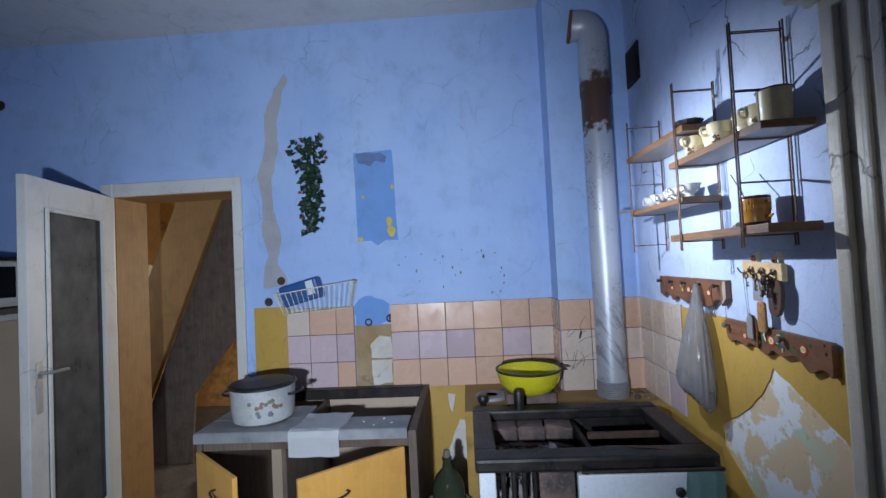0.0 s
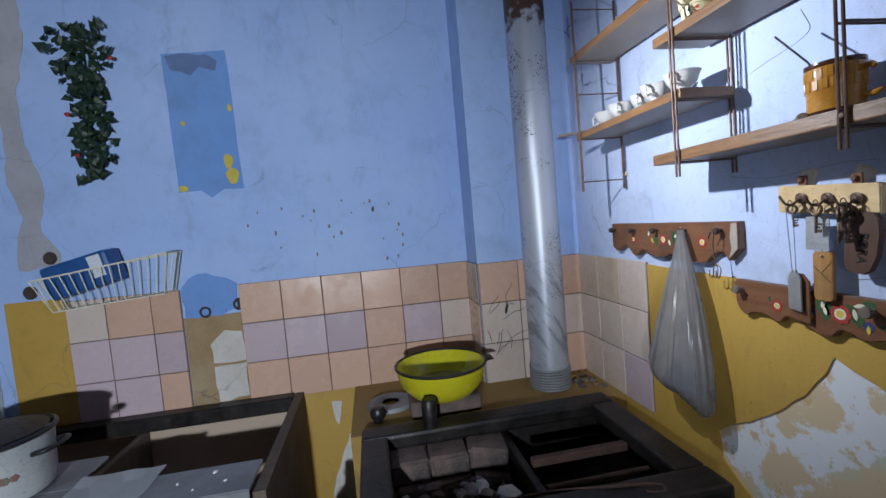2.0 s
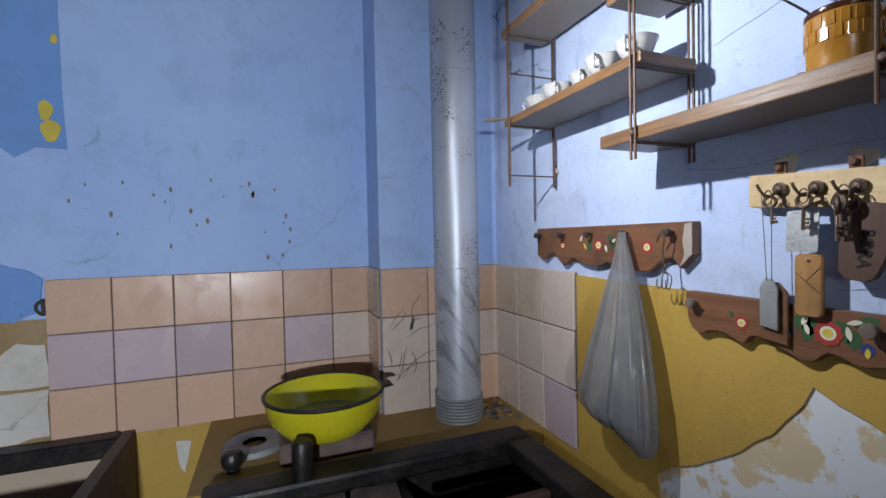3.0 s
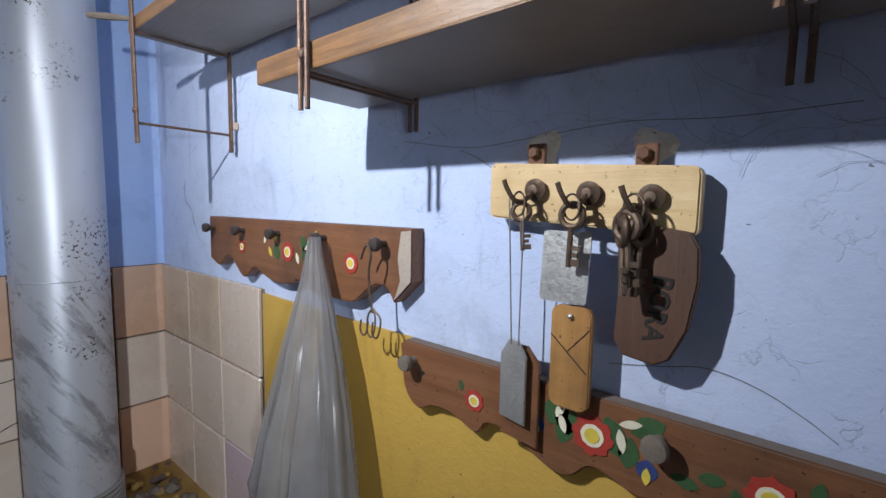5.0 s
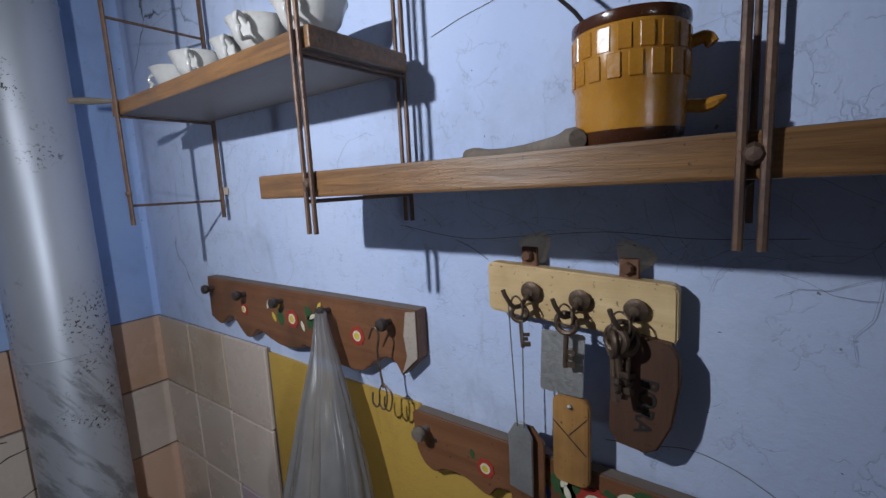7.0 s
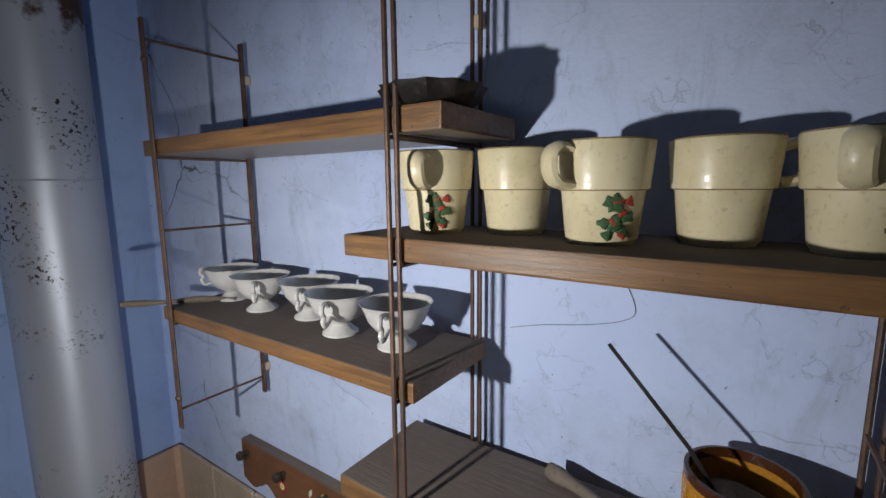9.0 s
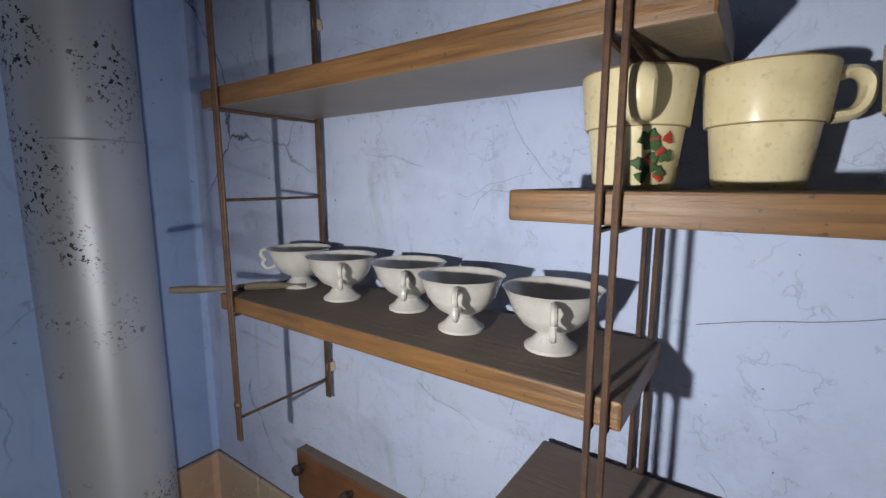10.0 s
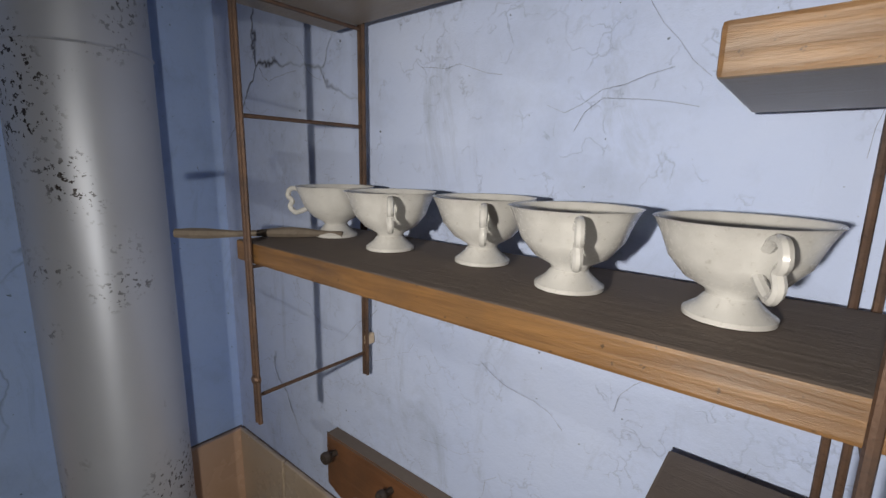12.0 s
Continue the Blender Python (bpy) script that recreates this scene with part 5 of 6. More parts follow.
under(part("board", slab(bmesh.new(), [(1.6966, 1.185), (1.6957, 1.258), (1.7010, 1.262), (2.1166, 1.268), (2.1245, 1.262)] + [(p[0], p[1]) for p in low_edge], "yz", 1.180, 0.0145, 0.0015), M_RACK), rail_b)
peg(rail_b, 2.1018, 1.249, 1.180, 1.1, M_BONE)
peg(rail_b, 1.8533, 1.246, 1.180, 1.25, M_BONE)
for y, z, r in ((2.0213, 1.2265, 0.0105), (1.9036, 1.2325, 0.0165), (1.7854, 1.2305, 0.0145)):
    flower(rail_b, y, z, r, 1.1796, y * 7)
for y, z, l, w, t, m, lab in ((1.9416, 1.230, 0.030, 0.011, 115, M_GREENPAINT, "green painted leaf"), (1.9241, 1.225, 0.030, 0.010, 80, M_GREENPAINT, "green painted leaf"), (1.9303, 1.216, 0.026, 0.008, 100, M_GREENPAINT, "green painted leaf"),
                              (1.8821, 1.222, 0.032, 0.011, 70, M_GREENPAINT, "green painted leaf"), (1.8743, 1.245, 0.028, 0.009, 150, M_GREENPAINT, "green painted leaf"), (1.8760, 1.215, 0.026, 0.008, 95, M_GREENPAINT, "green painted leaf"),
                              (1.8454, 1.223, 0.020, 0.005, 190, M_GREENPAINT, "green painted leaf"), (1.8279, 1.228, 0.018, 0.005, 170, M_GREENPAINT, "green painted leaf"), (2.0370, 1.232, 0.012, 0.003, 80, M_GREENPAINT, "green painted leaf"),
                              (1.7640, 1.236, 0.016, 0.004, 100, M_GREENPAINT, "green painted leaf"), (1.8025, 1.214, 0.015, 0.004, 80, M_GREENPAINT, "green painted leaf"),
                              (1.9547, 1.2165, 0.018, 0.0075, 95, M_BLUEPAINT, "blue painted bell flower"), (1.8611, 1.210, 0.018, 0.008, 90, M_BLUEPAINT, "blue painted bell flower")):
    petal(rail_b, y, z, l, w, t, m, lab, 1.1795)
for y, z, l, w, t, m in ((1.9355, 1.238, 0.017, 0.0035, 115, M_WHITEPAINT), (1.9267, 1.226, 0.017, 0.0033, 72, M_WHITEPAINT), (1.8786, 1.226, 0.020, 0.0036, 78, M_WHITEPAINT), (1.8830, 1.249, 0.018, 0.0033, 165, M_WHITEPAINT),
                         (1.9547, 1.214, 0.013, 0.0032, 95, M_YELPAINT), (1.8611, 1.2075, 0.014, 0.0032, 90, M_YELPAINT), (1.9609, 1.247, 0.014, 0.0040, 120, M_YELPAINT)):
    petal(rail_b, y, z, l, w, t, m, "pale painted leaf" if m is M_WHITEPAINT else "yellow painted bud", 1.1788)
for y, z, r in ((1.7176, 1.2535, 0.0032), (1.7141, 1.233, 0.0045), (2.0895, 1.237, 0.0025)):
    f = under(part("screw_hole", lathe(bmesh.new(), [(0, 0.0006), (r, 0.0006), (r, -0.0002)], 12), M_HOLE), rail_b)
    f.matrix_world = Matrix.Translation(-rail_b.location) @ pose(1.1798, y, z, 0, -90, 0)
rail_b.location.z += 0.016
# wire hook on the dark rail
wh = thing("wire_hooks", "bent wire hooks hanging from the peg rail", "hook", at=(1.160, 2.150, 1.285))
under(part("hanger", tube(bmesh.new(), smooth_line([(1.158, 2.166, 1.372), (1.157, 2.156, 1.388), (1.157, 2.148, 1.380), (1.158, 2.153, 1.358), (1.160, 2.152, 1.330), (1.161, 2.150, 1.312)], 5), 0.0014, 6), M_KEY, None, "", True), wh)
for dy in (0.010, -0.002, -0.010):
    under(part("hook", tube(bmesh.new(), smooth_line([(1.161, 2.150, 1.318), (1.160, 2.146 + dy, 1.308), (1.159, 2.147 + dy, 1.292), (1.159, 2.152 + dy, 1.285), (1.159, 2.158 + dy, 1.290), (1.160, 2.158 + dy, 1.302)], 5), 0.0011, 6), M_KEY, None, "", True), wh)

# ---- key rack ----
kr = thing("key_rack", "pale pine key rack with three iron hooks", "key rack", at=(1.185, 1.924, 1.445))
def kp(name, bm, m, label="", smooth=False):
    return under(part(name, bm, m, None, label, smooth), kr)
def round_rect(y0, y1, z0, z1, r, slope=0.0, n=4):
    out = []
    for cy, cz, a0 in ((y1 - r, z1 - r, 0), (y0 + r, z1 - r, 90), (y0 + r, z0 + r, 180), (y1 - r, z0 + r, 270)):
        for k in range(n + 1):
            a = radians(a0 + 90 * k / n)
            y, z = cy + r * math.cos(a), cz + r * math.sin(a)
            out.append((y, z + slope * (y - y0)))
    return out
kp("board", slab(bmesh.new(), round_rect(1.838, 2.008, 1.4145, 1.4635, 0.006, 0.055), "yz", 1.177, 0.014, 0.0015), M_PINE)
for y, z in ((1.966, 1.478), (1.876, 1.472)):
    kp("strap", boxes(((1.184, y - 0.008, z - 0.016), (1.188, y + 0.008, z + 0.010)), bevel=0.001), M_RUST, "rusty strap")
    kp("bolt", lathe(bmesh.new(), [(0.0055, 0), (0.0055, 0.004), (0.004, 0.006), (0, 0.006)], 6), M_RUST, "rusty bolt").matrix_world = Matrix.Translation(-kr.location) @ pose(1.184, y + 0.001, z + 0.002, 0, -90, 0)
    p = structure("plaster_plug", lathe(bmesh.new(), [(0, 0.002), (0.012, 0.002), (0.016, 0.0)], 13, wave=lambda a, r, h: 1 + 0.2 * math.sin(3 * a + y * 50)), M_CEMENT, "plaster plug behind the rack strap", "plaster")
    p.matrix_world = pose(XR - 0.0005, y, z + 0.008, 0, -90, 0)
for y, z in ((1.960, 1.448), (1.914, 1.445), (1.868, 1.442)):
    kp("rose", lathe(bmesh.new(), [(0.0095, 0), (0.0095, 0.0015), (0.006, 0.003), (0.004, 0.0055), (0, 0.006)], 18), M_KEY, "rusty round hook plate", True).matrix_world = Matrix.Translation(-kr.location) @ pose(1.173, y, z, 0, -90, 0)
    kp("hook", tube(bmesh.new(), smooth_line([(1.170, y, z), (1.1660, y + 0.001, z - 0.004), (1.1580, y + 0.003, z - 0.010), (1.1490, y + 0.006, z - 0.009), (1.1440, y + 0.010, z + 0.000), (1.1420, y + 0.012, z + 0.007)], 5), 0.0021, 8), M_KEY, "iron hook", True)

def key(parent_label, y, z, x, scale, turn, lean=0):
    """A bow key hanging from its ring at (x, y, z)."""
    root = thing("key", parent_label, "key", group="keys on the rack", at=(x, y, z))
    part("bow", tube(bmesh.new(), [(0, 0.0085 * math.cos(a) * scale, -0.009 * scale + 0.0085 * math.sin(a) * scale) for a in (2 * math.pi * j / 20 for j in range(20))], 0.0024 * scale, 7, closed=True), M_KEY, root, "", True)
    part("shank", tube(bmesh.new(), [(0, 0, -0.017 * scale), (0, 0, -0.047 * scale)], 0.0022 * scale, 8), M_KEY, root, "", True)
    part("bit", boxes(((-0.001 * scale, -0.0085 * scale, -0.046 * scale), (0.001 * scale, -0.0015 * scale, -0.041 * scale)), ((-0.001 * scale, -0.0065 * scale, -0.0395 * scale), (0.001 * scale, -0.0015 * scale, -0.036 * scale)), ((-0.001 * scale, -0.0085 * scale, -0.0345 * scale), (0.001 * scale, -0.0015 * scale, -0.031 * scale))), M_KEY, root)
    root.matrix_world = pose(x, y, z, lean, 0, turn)
    return root
key("old iron key hanging over a metal tag", 1.920, 1.437, 1.1580, 1.05, 0, 2)
key("small flat old key", 1.966, 1.437, 1.1600, 0.85, 20, -4)
key("old iron key in a bunch", 1.875, 1.436, 1.1580, 1.0, 30, 3)
key("old iron key in a bunch", 1.879, 1.432, 1.1540, 1.15, -25, -6)
key("old iron key in a bunch", 1.870, 1.430, 1.1620, 1.25, 65, 5)
key("old iron key in a bunch", 1.883, 1.428, 1.1580, 1.2, -60, -12)
for y, z, x in ((1.921, 1.434, 1.1580), (1.875, 1.434, 1.1560), (1.967, 1.436, 1.1580)):
    tagged(part("key_ring", tube(bmesh.new(), [(x + 0.004 * math.cos(a), y + 0.008 * math.cos(a), z + 0.010 * math.sin(a)) for a in (2 * math.pi * j / 22 for j in range(22))], 0.0009, 6, closed=True), M_KEY, smooth=True), "thin wire key ring on a hook", "key ring", group="key rings")
tag_metal = tagged(part("metal_tag", slab(bmesh.new(), [(y + 0.04 * (1.41 - z), z) for y, z in round_rect(1.908, 1.948, 1.357, 1.415, 0.003)], "yz", 1.1680, 0.0015), M_STEEL), "square dull aluminium key tag with worn marks", "key tag")
tag_wood = thing("wooden_tag", "orange-brown wooden key tag with cut lines", "key tag", at=(1.1720, 1.921, 1.31))
under(part("plate", slab(bmesh.new(), round_rect(1.9045, 1.9385, 1.269, 1.355, 0.008), "yz", 1.1680, 0.006, 0.001), M_TAGWOOD), tag_wood)
for a, b in (((1.938, 1.330), (1.907, 1.302)), ((1.906, 1.338), (1.923, 1.318))):
    under(part("cut_line", tube(bmesh.new(), [(1.1678, *a), (1.1678, *b)], 0.0005, 4), M_HOLE), tag_wood)
under(part("nail", lathe(bmesh.new(), [(0, 0.004), (0.002, 0.003), (0.002, 0), (0, 0)], 8), M_STEEL), tag_wood).matrix_world = Matrix.Translation(-tag_wood.location) @ pose(1.1680, 1.9215, 1.347, 0, -90, 0)
tag_dark = thing("dark_wooden_tag", "big dark wooden key tag lettered by hand", "key tag", at=(1.1720, 1.863, 1.37))
under(part("plate", slab(bmesh.new(), [(1.841, 1.418), (1.885, 1.425), (1.887, 1.37), (1.888, 1.335), (1.881, 1.324), (1.859, 1.321), (1.849, 1.327), (1.839, 1.350), (1.834, 1.385), (1.835, 1.408)], "yz", 1.1690, 0.009, 0.0012), M_DARKTAG), tag_dark)
cu = bpy.data.curves.new("letters", "FONT")
cu.body, cu.size, cu.extrude, cu.align_x, cu.align_y = "BORA", 0.0185, 0.0003, "CENTER", "CENTER"
cu.offset = 0.0003
txt = new("letters", cu)
txt.data.materials.append(M_HOLE)
txt.matrix_world = Matrix.Translation((1.1685, 1.859, 1.363)) @ Matrix(((0, 0, -1, 0), (0.12, -0.993, 0, 0), (-0.993, -0.12, 0, 0), (0, 0, 0, 1)))
txt.parent = tag_dark
txt.matrix_parent_inverse = Matrix.Translation(-tag_dark.location)
for i, (y, m, z0, z1, w, x) in enumerate(((1.971, M_STEEL, 1.243, 1.318, 0.0125, 1.1640), (1.968, M_DARKTAG, 1.222, 1.312, 0.0185, 1.1720))):
    t_ = tagged(part("long_tag", slab(bmesh.new(), [(y - w, z0), (y + w, z0 + 0.004), (y + w, z1 - 0.014), (y + w * 0.35, z1), (y - w * 0.35, z1), (y - w, z1 - 0.014)], "yz", x, 0.003, 0.0006), m if i == 0 else M_RACK), ("narrow grey metal key tag on a string", "brown leather key tag behind the metal one")[i], "key tag")
for y0, y1 in ((1.976, 1.973), (1.962, 1.966)):
    tagged(part("tag_string", tube(bmesh.new(), [(1.1580, y0, 1.440), (1.1640, y1, 1.314)], 0.0007, 5), M_STRING), "thin string carrying a key tag", "string", group="tag strings")

# ---- plastic bag ----
def bag_mesh():
    bm = bmesh.new()
    rings = []
    sections = [(1.392, 2.256, 0.008, 1.160, 0.006), (1.370, 2.255, 0.012, 1.158, 0.008), (1.335, 2.252, 0.022, 1.156, 0.012), (1.29, 2.249, 0.036, 1.152, 0.018), (1.24, 2.246, 0.052, 1.148, 0.026), (1.18, 2.246, 0.070, 1.144, 0.032),
                (1.12, 2.248, 0.086, 1.140, 0.038), (1.06, 2.250, 0.100, 1.138, 0.042), (1.01, 2.252, 0.110, 1.136, 0.044), (0.975, 2.252, 0.108, 1.137, 0.043), (0.950, 2.247, 0.085, 1.140, 0.034), (0.938, 2.240, 0.045, 1.144, 0.018)]
    for i, (z, y, ry, x, rx) in enumerate(sections):
        z, ry = 1.392 - 0.91 * (1.392 - z), 0.88 * ry
        ring = []
        for k in range(112):
            a = 2 * math.pi * k / 112
            fold = 1 + (0.15 * math.sin(9 * a + 0.6 * math.sin(i)) + 0.13 * math.sin(19 * a + i * 0.4) + 0.05 * math.sin(27 * a)) * (1.0 if i < 9 else 0.5)
            ring.append(bm.verts.new((x + rx * fold * math.cos(a), y + ry * (0.9 + 0.1 * fold) * math.sin(a), z + 0.012 * math.sin(2 * a + 1) * (i > 8) + 0.02 * math.sin(a) * (i > 7))))
        rings.append(ring)
    for a, b in zip(rings, rings[1:]):
        for k in range(112):
            bm.faces.new((a[k], a[(k + 1) % 112], b[(k + 1) % 112], b[k]))
    bm.faces.new(rings[-1])
    return bm
bag = thing("plastic_bag", "cloudy clear plastic bag hanging from a peg", "bag", at=(1.14, 2.25, 0.95))
under(part("film", bag_mesh(), M_BAG, None, "", True), bag)
under(part("contents", lathe(bmesh.new(), [(0, 1.03), (0.035, 1.02), (0.07, 0.99), (0.078, 0.972), (0.05, 0.958), (0, 0.955)], 22, wave=lambda a, r, h: 1 + 0.15 * math.sin(3 * a) + 0.1 * math.sin(5 * a)), plain("dark_rags", (0.035, 0.05, 0.075), 0.9), None, "dark blue rags at the bottom", True), bag).matrix_world = Matrix.Translation(-bag.location) @ Matrix.Translation((1.139, 2.25, 0.038)) @ Matrix.Diagonal((0.34, 0.93, 1, 1))

# ---- wire basket on the tiled wall ----
bk = thing("wire_basket", "white wire dish basket hung on the wall", "basket", at=(-0.47, 2.985, 1.36))
def bp(name, bm, m=M_WHITEPAINT):
    return under(part(name, bm, m, None, "", True), bk)
TL, TR, BL, BR = (-0.685, 1.385), (-0.268, 1.440), (-0.645, 1.275), (-0.300, 1.300)
y_in, y_out, y_low = 3.043, 2.91, 2.94
bp("rim", tube(bmesh.new(), [(TL[0], y_in, TL[1]), (TL[0], y_out, TL[1]), (TR[0], y_out, TR[1]), (TR[0], y_in, TR[1])], 0.003, 6, closed=True))
bp("foot_ring", tube(bmesh.new(), [(BL[0], y_in, BL[1]), (BL[0], y_low, BL[1]), (BR[0], y_low, BR[1]), (BR[0], y_in, BR[1])], 0.0025, 6, closed=True))
for k in range(15):
    t = k / 14
    bp("wire", tube(bmesh.new(), [(TL[0] + (TR[0] - TL[0]) * t, y_out, TL[1] + (TR[1] - TL[1]) * t), (BL[0] + (BR[0] - BL[0]) * t, y_low, BL[1] + (BR[1] - BL[1]) * t), (BL[0] + (BR[0] - BL[0]) * t, y_in, BL[1] + (BR[1] - BL[1]) * t)], 0.0018, 5))
for k in range(4):
    y = y_in - 0.03 * (k + 0.5)
    for A, B in ((TL, BL), (TR, BR)):
        bp("wire", tube(bmesh.new(), [(A[0], y, A[1]), (B[0], max(y, y_low), B[1])], 0.0018, 5))
crate = thing("blue_box", "dark blue plastic box tilted in the wire basket", "box", at=(-0.55, 2.985, 1.36))
bm = boxes(((-0.105, -0.045, 0.0), (0.105, 0.045, 0.115)), bevel=0.012, segments=2)
part("box", bm, M_BLUEPL, crate)
part("band", boxes(((0.045, -0.047, 0.03), (0.085, -0.0452, 0.105))), M_ENAMEL, crate, "pale printed stripes")
crate.matrix_world = pose(-0.545, 2.985, 1.335, 0, -14, 0)

# ---- leaf garland ----
gar = thing("leaf_garland", "dark green plastic ivy garland with a few red berries", "garland", at=(-0.51, 3.035, 1.97))
leaf_bm = bmesh.new()
o = [(0, 0), (0.010, 0.010), (0.016, 0.004), (0.018, 0.016), (0.010, 0.026), (0.0, 0.042), (-0.010, 0.026), (-0.018, 0.016), (-0.016, 0.004), (-0.010, 0.010)]
c0 = leaf_bm.verts.new((0, 0.016, 0.005))
ring = [leaf_bm.verts.new((a, b, 0)) for a, b in o]
for k in range(len(ring)):
    leaf_bm.faces.new((c0, ring[k], ring[(k + 1) % len(ring)]))
leaf_me = bpy.data.meshes.new("leaf")
leaf_bm.to_mesh(leaf_me)
leaf_bm.free()
leaf_me.materials.append(M_LEAF)
rnd = random.Random(17)
def garland_piece(data, name, m):
    ob = new(name, data)
    ob.parent = gar
    ob.matrix_parent_inverse = Matrix.Translation(-gar.location)
    ob.matrix_basis = m
    return ob
for k in range(190):
    t = rnd.random()
    z = 2.225 - 0.50 * t
    half = 0.085 if z > 2.10 else (0.055 if z > 1.78 else 0.03)
    x = -0.505 + rnd.uniform(-half, half) * (1.15 if z > 2.1 else 1.0) - 0.01 * math.sin(7 * t)
    s = rnd.uniform(0.7, 1.15)
    garland_piece(leaf_me, "leaf", pose(x, 3.043 - rnd.uniform(0.004, 0.045), z, 90 + rnd.uniform(-45, 45), rnd.uniform(-40, 40), rnd.uniform(-40, 40)) @ pose(0, 0, 0, 0, 0, rnd.uniform(0, 360)) @ Matrix.Scale(s, 4))
under(part("stem", tube(bmesh.new(), smooth_line([(-0.51, 3.044, 2.21), (-0.50, 3.036, 2.05), (-0.515, 3.036, 1.90), (-0.505, 3.04, 1.74)], 6), 0.003, 5), M_LEAF), gar)
for x, z in ((-0.405, 2.115), (-0.56, 1.93), (-0.545, 1.79)):
    under(part("berry", lathe(bmesh.new(), [(0, 0.016), (0.006, 0.014), (0.009, 0.008), (0.006, 0.002), (0, 0)], 10), M_RED, None, "small red berry", True), gar).matrix_world = Matrix.Translation(-gar.location) @ pose(x, 3.005, z)

# ---- cobweb strands on the cracked wall ----
rnd = random.Random(31)
web = bmesh.new()
for k in range(70):
    if k < 30:
        y, z = rnd.uniform(1.66, 2.14), 1.497 + rnd.uniform(-0.010, 0.014)
    else:
        y, z = rnd.uniform(1.63, 2.75), rnd.choice((1.50, 1.62, 1.85, 1.98)) + rnd.uniform(-0.05, 0.05)
    a = rnd.gauss(0, 0.25)
    pts = []
    for j in range(7):
        pts.append((XR - 0.0016 - 0.001 * rnd.random(), y, z))
        a += rnd.gauss(0, 0.4)
        y += 0.016 * math.cos(a)
        z += 0.016 * math.sin(a)
    tube(web, pts, rnd.uniform(0.00006, 0.00014), 4, caps=False)
tagged(part("cobweb", web, M_COBWEB), "dusty cobweb threads and hairline cracks on the wall", "cobweb", kind="stuff")
long_cracks = bmesh.new()
for pts in ([(2.14, 1.505), (2.05, 1.492), (1.98, 1.496), (1.90, 1.502), (1.83, 1.498), (1.76, 1.500)], [(1.90, 1.305), (1.86, 1.312), (1.83, 1.318), (1.80, 1.312), (1.775, 1.300), (1.755, 1.287)],
            [(2.02, 1.470), (2.04, 1.482), (2.06, 1.49)], [(2.08, 1.705), (2.04, 1.715), (2.00, 1.722), (1.965, 1.732), (1.955, 1.745), (1.97, 1.78)]):
    tube(long_cracks, [(XR - 0.0008, p[0], p[1]) for p in smooth_line([(a, b, 0) for a, b in pts], 5)], 0.00036, 4, caps=False)
tagged(part("plaster_crack", long_cracks, M_COBWEB), "long dark cracks wandering over the blue plaster", "crack", kind="structure")

# ---- soot scratches on the tiles and the pipe, chips on the blue wall ----
rnd = random.Random(77)
soot = bmesh.new()
def scratch(y_plane, x, z, ang, length, r):
    pts, a = [], ang
    for j in range(7):
        pts.append((x, y_plane, z))
        a += rnd.gauss(0, 0.22)
        x += length / 6 * math.cos(a)
        z += length / 6 * math.sin(a)
    tube(soot, pts, [r * (0.35 + 0.65 * math.sin(math.pi * (j + 0.5) / 7)) for j in range(7)], 4)
for k in range(12):
    scratch(YB - 0.0088, rnd.uniform(0.82, 0.90), rnd.uniform(0.93, 1.12), rnd.uniform(0.6, 1.5), rnd.uniform(0.04, 0.11), rnd.uniform(0.0007, 0.0016))
for k in range(5):
    scratch(YB - 0.0088, rnd.uniform(0.885, 0.895), rnd.uniform(1.10, 1.125), rnd.uniform(1.2, 1.9), 0.02, 0.003)
tagged(part("soot_scratch", soot, M_HOLE), "black soot scratches on the tiles beside the pipe", "stain", kind="structure")
marks = bmesh.new()
for k in range(26):
    x0 = rnd.uniform(-0.05, 0.55)
    z0 = rnd.uniform(1.33, 1.58)
    s = rnd.uniform(0.003, 0.008)
    o_ = [(x0 + s * (0.4 + 0.5 * rnd.random()) * math.cos(a), z0 + s * 1.3 * math.sin(a)) for a in (math.pi / 3 * j for j in range(6))]
    slab(marks, o_, "xz", YF - 0.0012, 0.0012)
tagged(part("paint_chips", marks, plain("chip_brown", (0.20, 0.16, 0.12), 0.9)), "small brown chips in the blue paint", "chip", kind="structure")
blot = structure("paint_blot", slab(bmesh.new(), rough_line([(-0.29, 1.30), (-0.26, 1.335), (-0.20, 1.35), (-0.13, 1.325), (-0.095, 1.30), (-0.10, 1.21), (-0.16, 1.185), (-0.285, 1.19), (-0.29, 1.30)], 0.03, 0.006, 19), "xz", YF - 0.0045, 0.0014), M_MARK, "deeper blue paint daubed over missing tiles", "paint patch")

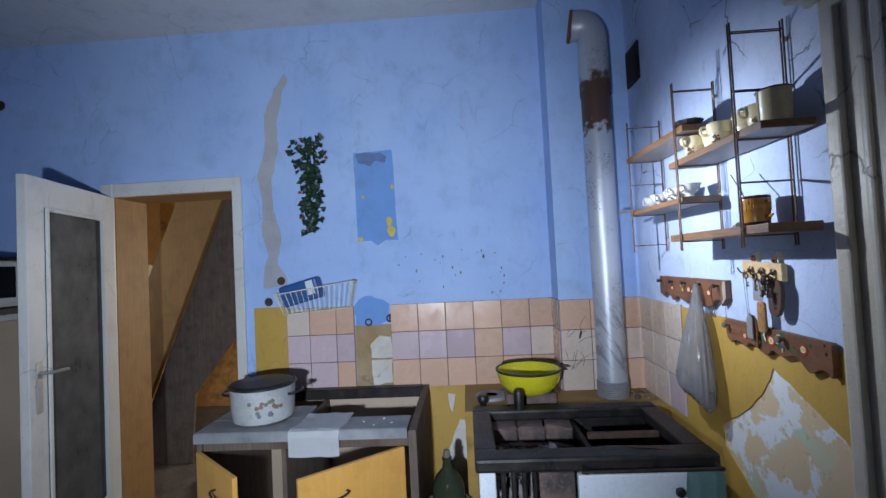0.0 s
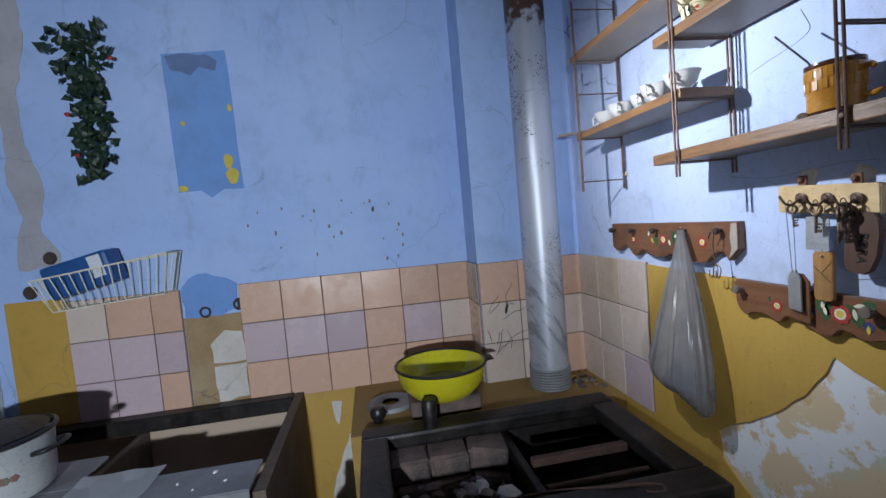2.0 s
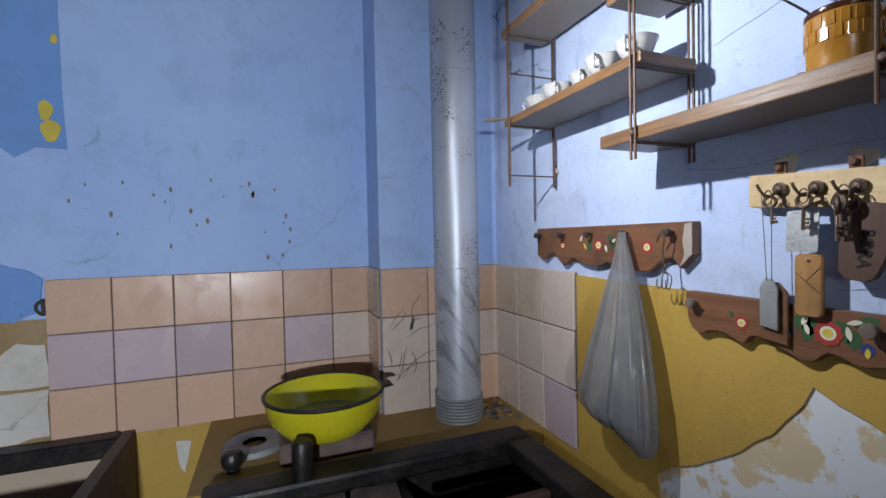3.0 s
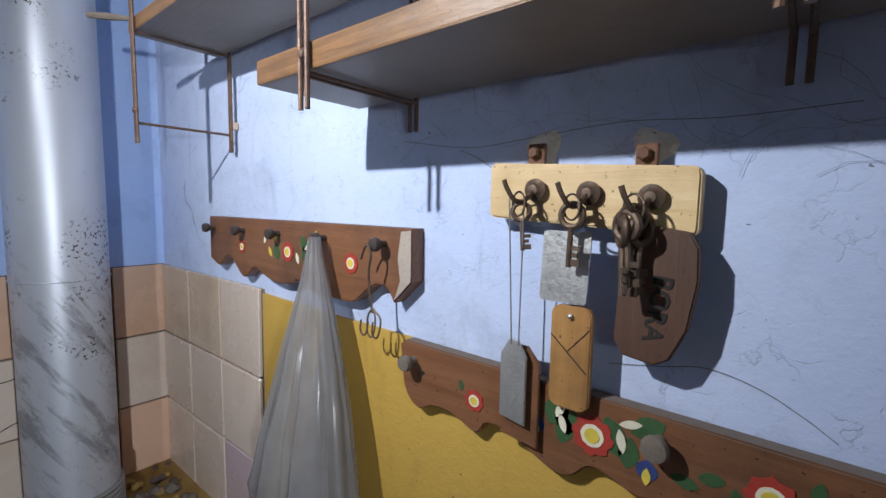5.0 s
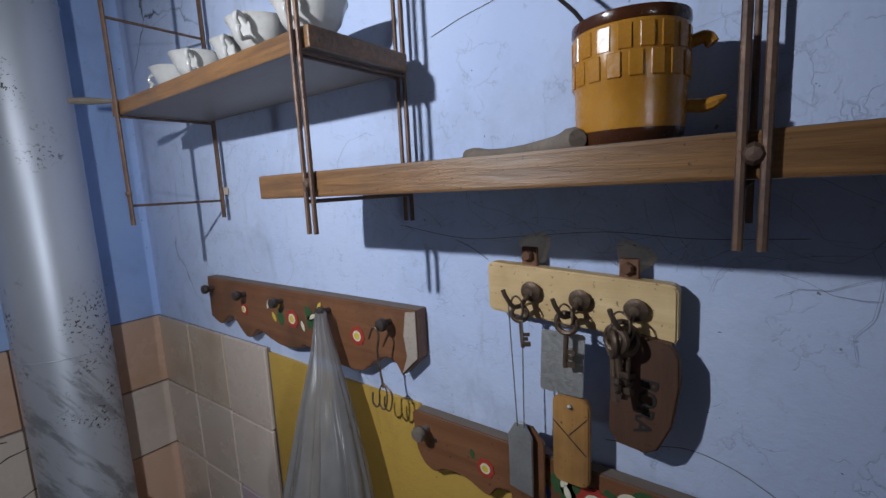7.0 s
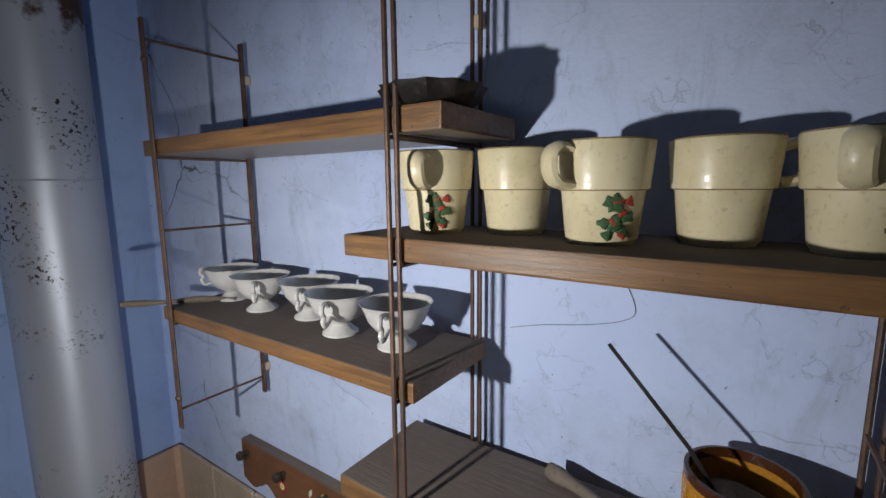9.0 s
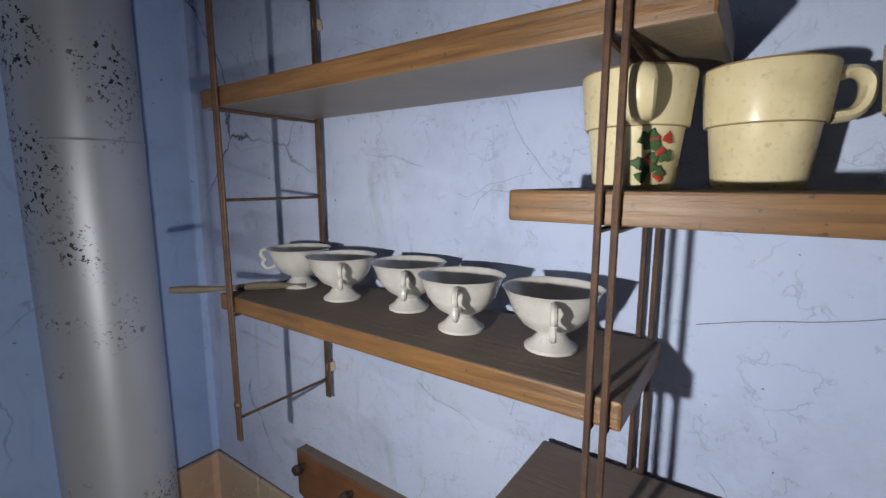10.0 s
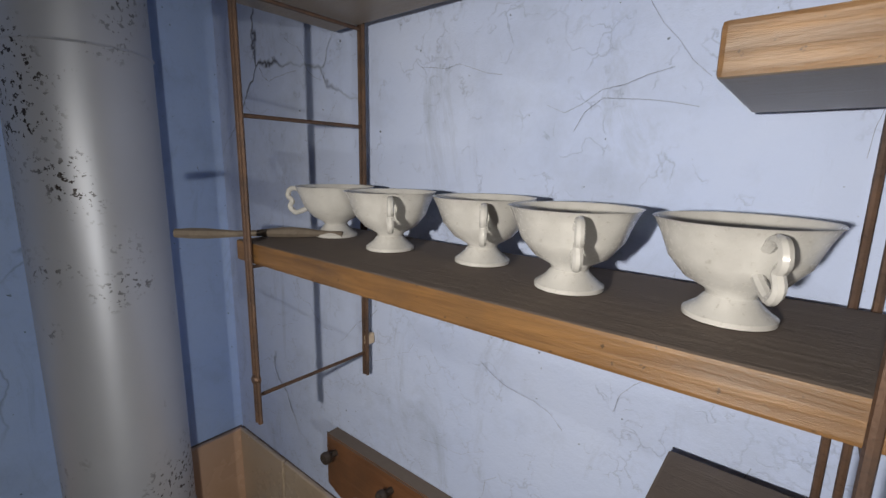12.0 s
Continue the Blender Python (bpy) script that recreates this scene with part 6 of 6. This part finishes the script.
# ---- wall tiles, piece by piece ----
GAP = 0.0034
def tile_mesh(w, h, key_):
    bm = boxes(((0, 0, 0), (w - GAP, 0.007, h - GAP)), bevel=0.0016)
    me = bpy.data.meshes.new("tile")
    bm.to_mesh(me)
    bm.free()
    me.materials.append(M_TILE[key_])
    return me
tile_cache = {}
trnd = random.Random(4)
def lay(parent, x, y, z, w, h, key_, turn=0):
    k = (round(w, 3), round(h, 3), key_)
    if k not in tile_cache:
        tile_cache[k] = tile_mesh(w, h, key_)
    ob = new("tile", tile_cache[k])
    ob.matrix_world = pose(x, y, z, trnd.uniform(-0.35, 0.35), trnd.uniform(-0.25, 0.25), turn + trnd.uniform(-0.3, 0.3))
    ob.parent = parent
    return ob
ROWS = (1.1465, 0.9945, 0.8425)
P = 0.152
bed = structure("tile_bed", boxes(((-0.672, YF - 0.0022, 0.842), (-0.294, YF, 1.296)), ((-0.09, YF - 0.0022, 0.842), (0.7935, YF, 1.296)), ((0.7965, YB - 0.0022, 0.846), (1.1975, YB, 1.296)), ((XR - 0.0022, 2.452, 0.846), (XR, YB - 0.003, 1.294))), M_GROUT, "dark grout bed of the wall tiles", "grout")
bed_side = structure("tile_bed", boxes(((0.7928, YB + 0.001, 0.846), (0.795, YF - 0.003, 1.296))), M_GROUT, "dark grout bed of the tiles beside the chimney breast", "grout")
for r, z in enumerate(ROWS):
    for k in range(6):
        x = -0.090 + P * k
        w = P if k < 5 else 0.793 - x
        lay(wall_front, x, YF - 0.0085, z, w, P, ("pppppp", "lllplw", "pppppp")[r][k])
    for x, w, key_ in ((-0.672, 0.128, "wll"[r]), (-0.544, 0.150, "pll"[r]), (-0.394, 0.100, "plp"[r])):
        lay(wall_front, x, YF - 0.0085, z, w, P, key_)
    for x, w, key_ in ((0.797, 0.152, "pww"[r]), (0.949, 0.152, "pww"[r]), (1.101, 0.098, "pwp"[r])):
        lay(breast, x, YB - 0.0085, z, w, P, key_)
    # top and bottom reveal tiles take the darker glaze, shadow put into colour
    lay(breast, 0.7865, YF - 0.009, z, 0.159, P, "dpd"[r], -90)
    for y, w, key_ in ((2.871, 0.139, "dww"[r]), (2.732, 0.139, "dww"[r]), (2.593, 0.139, "wwl"[r])):
        lay(wall_right, XR - 0.0085, y, z, w, P, key_, -90)
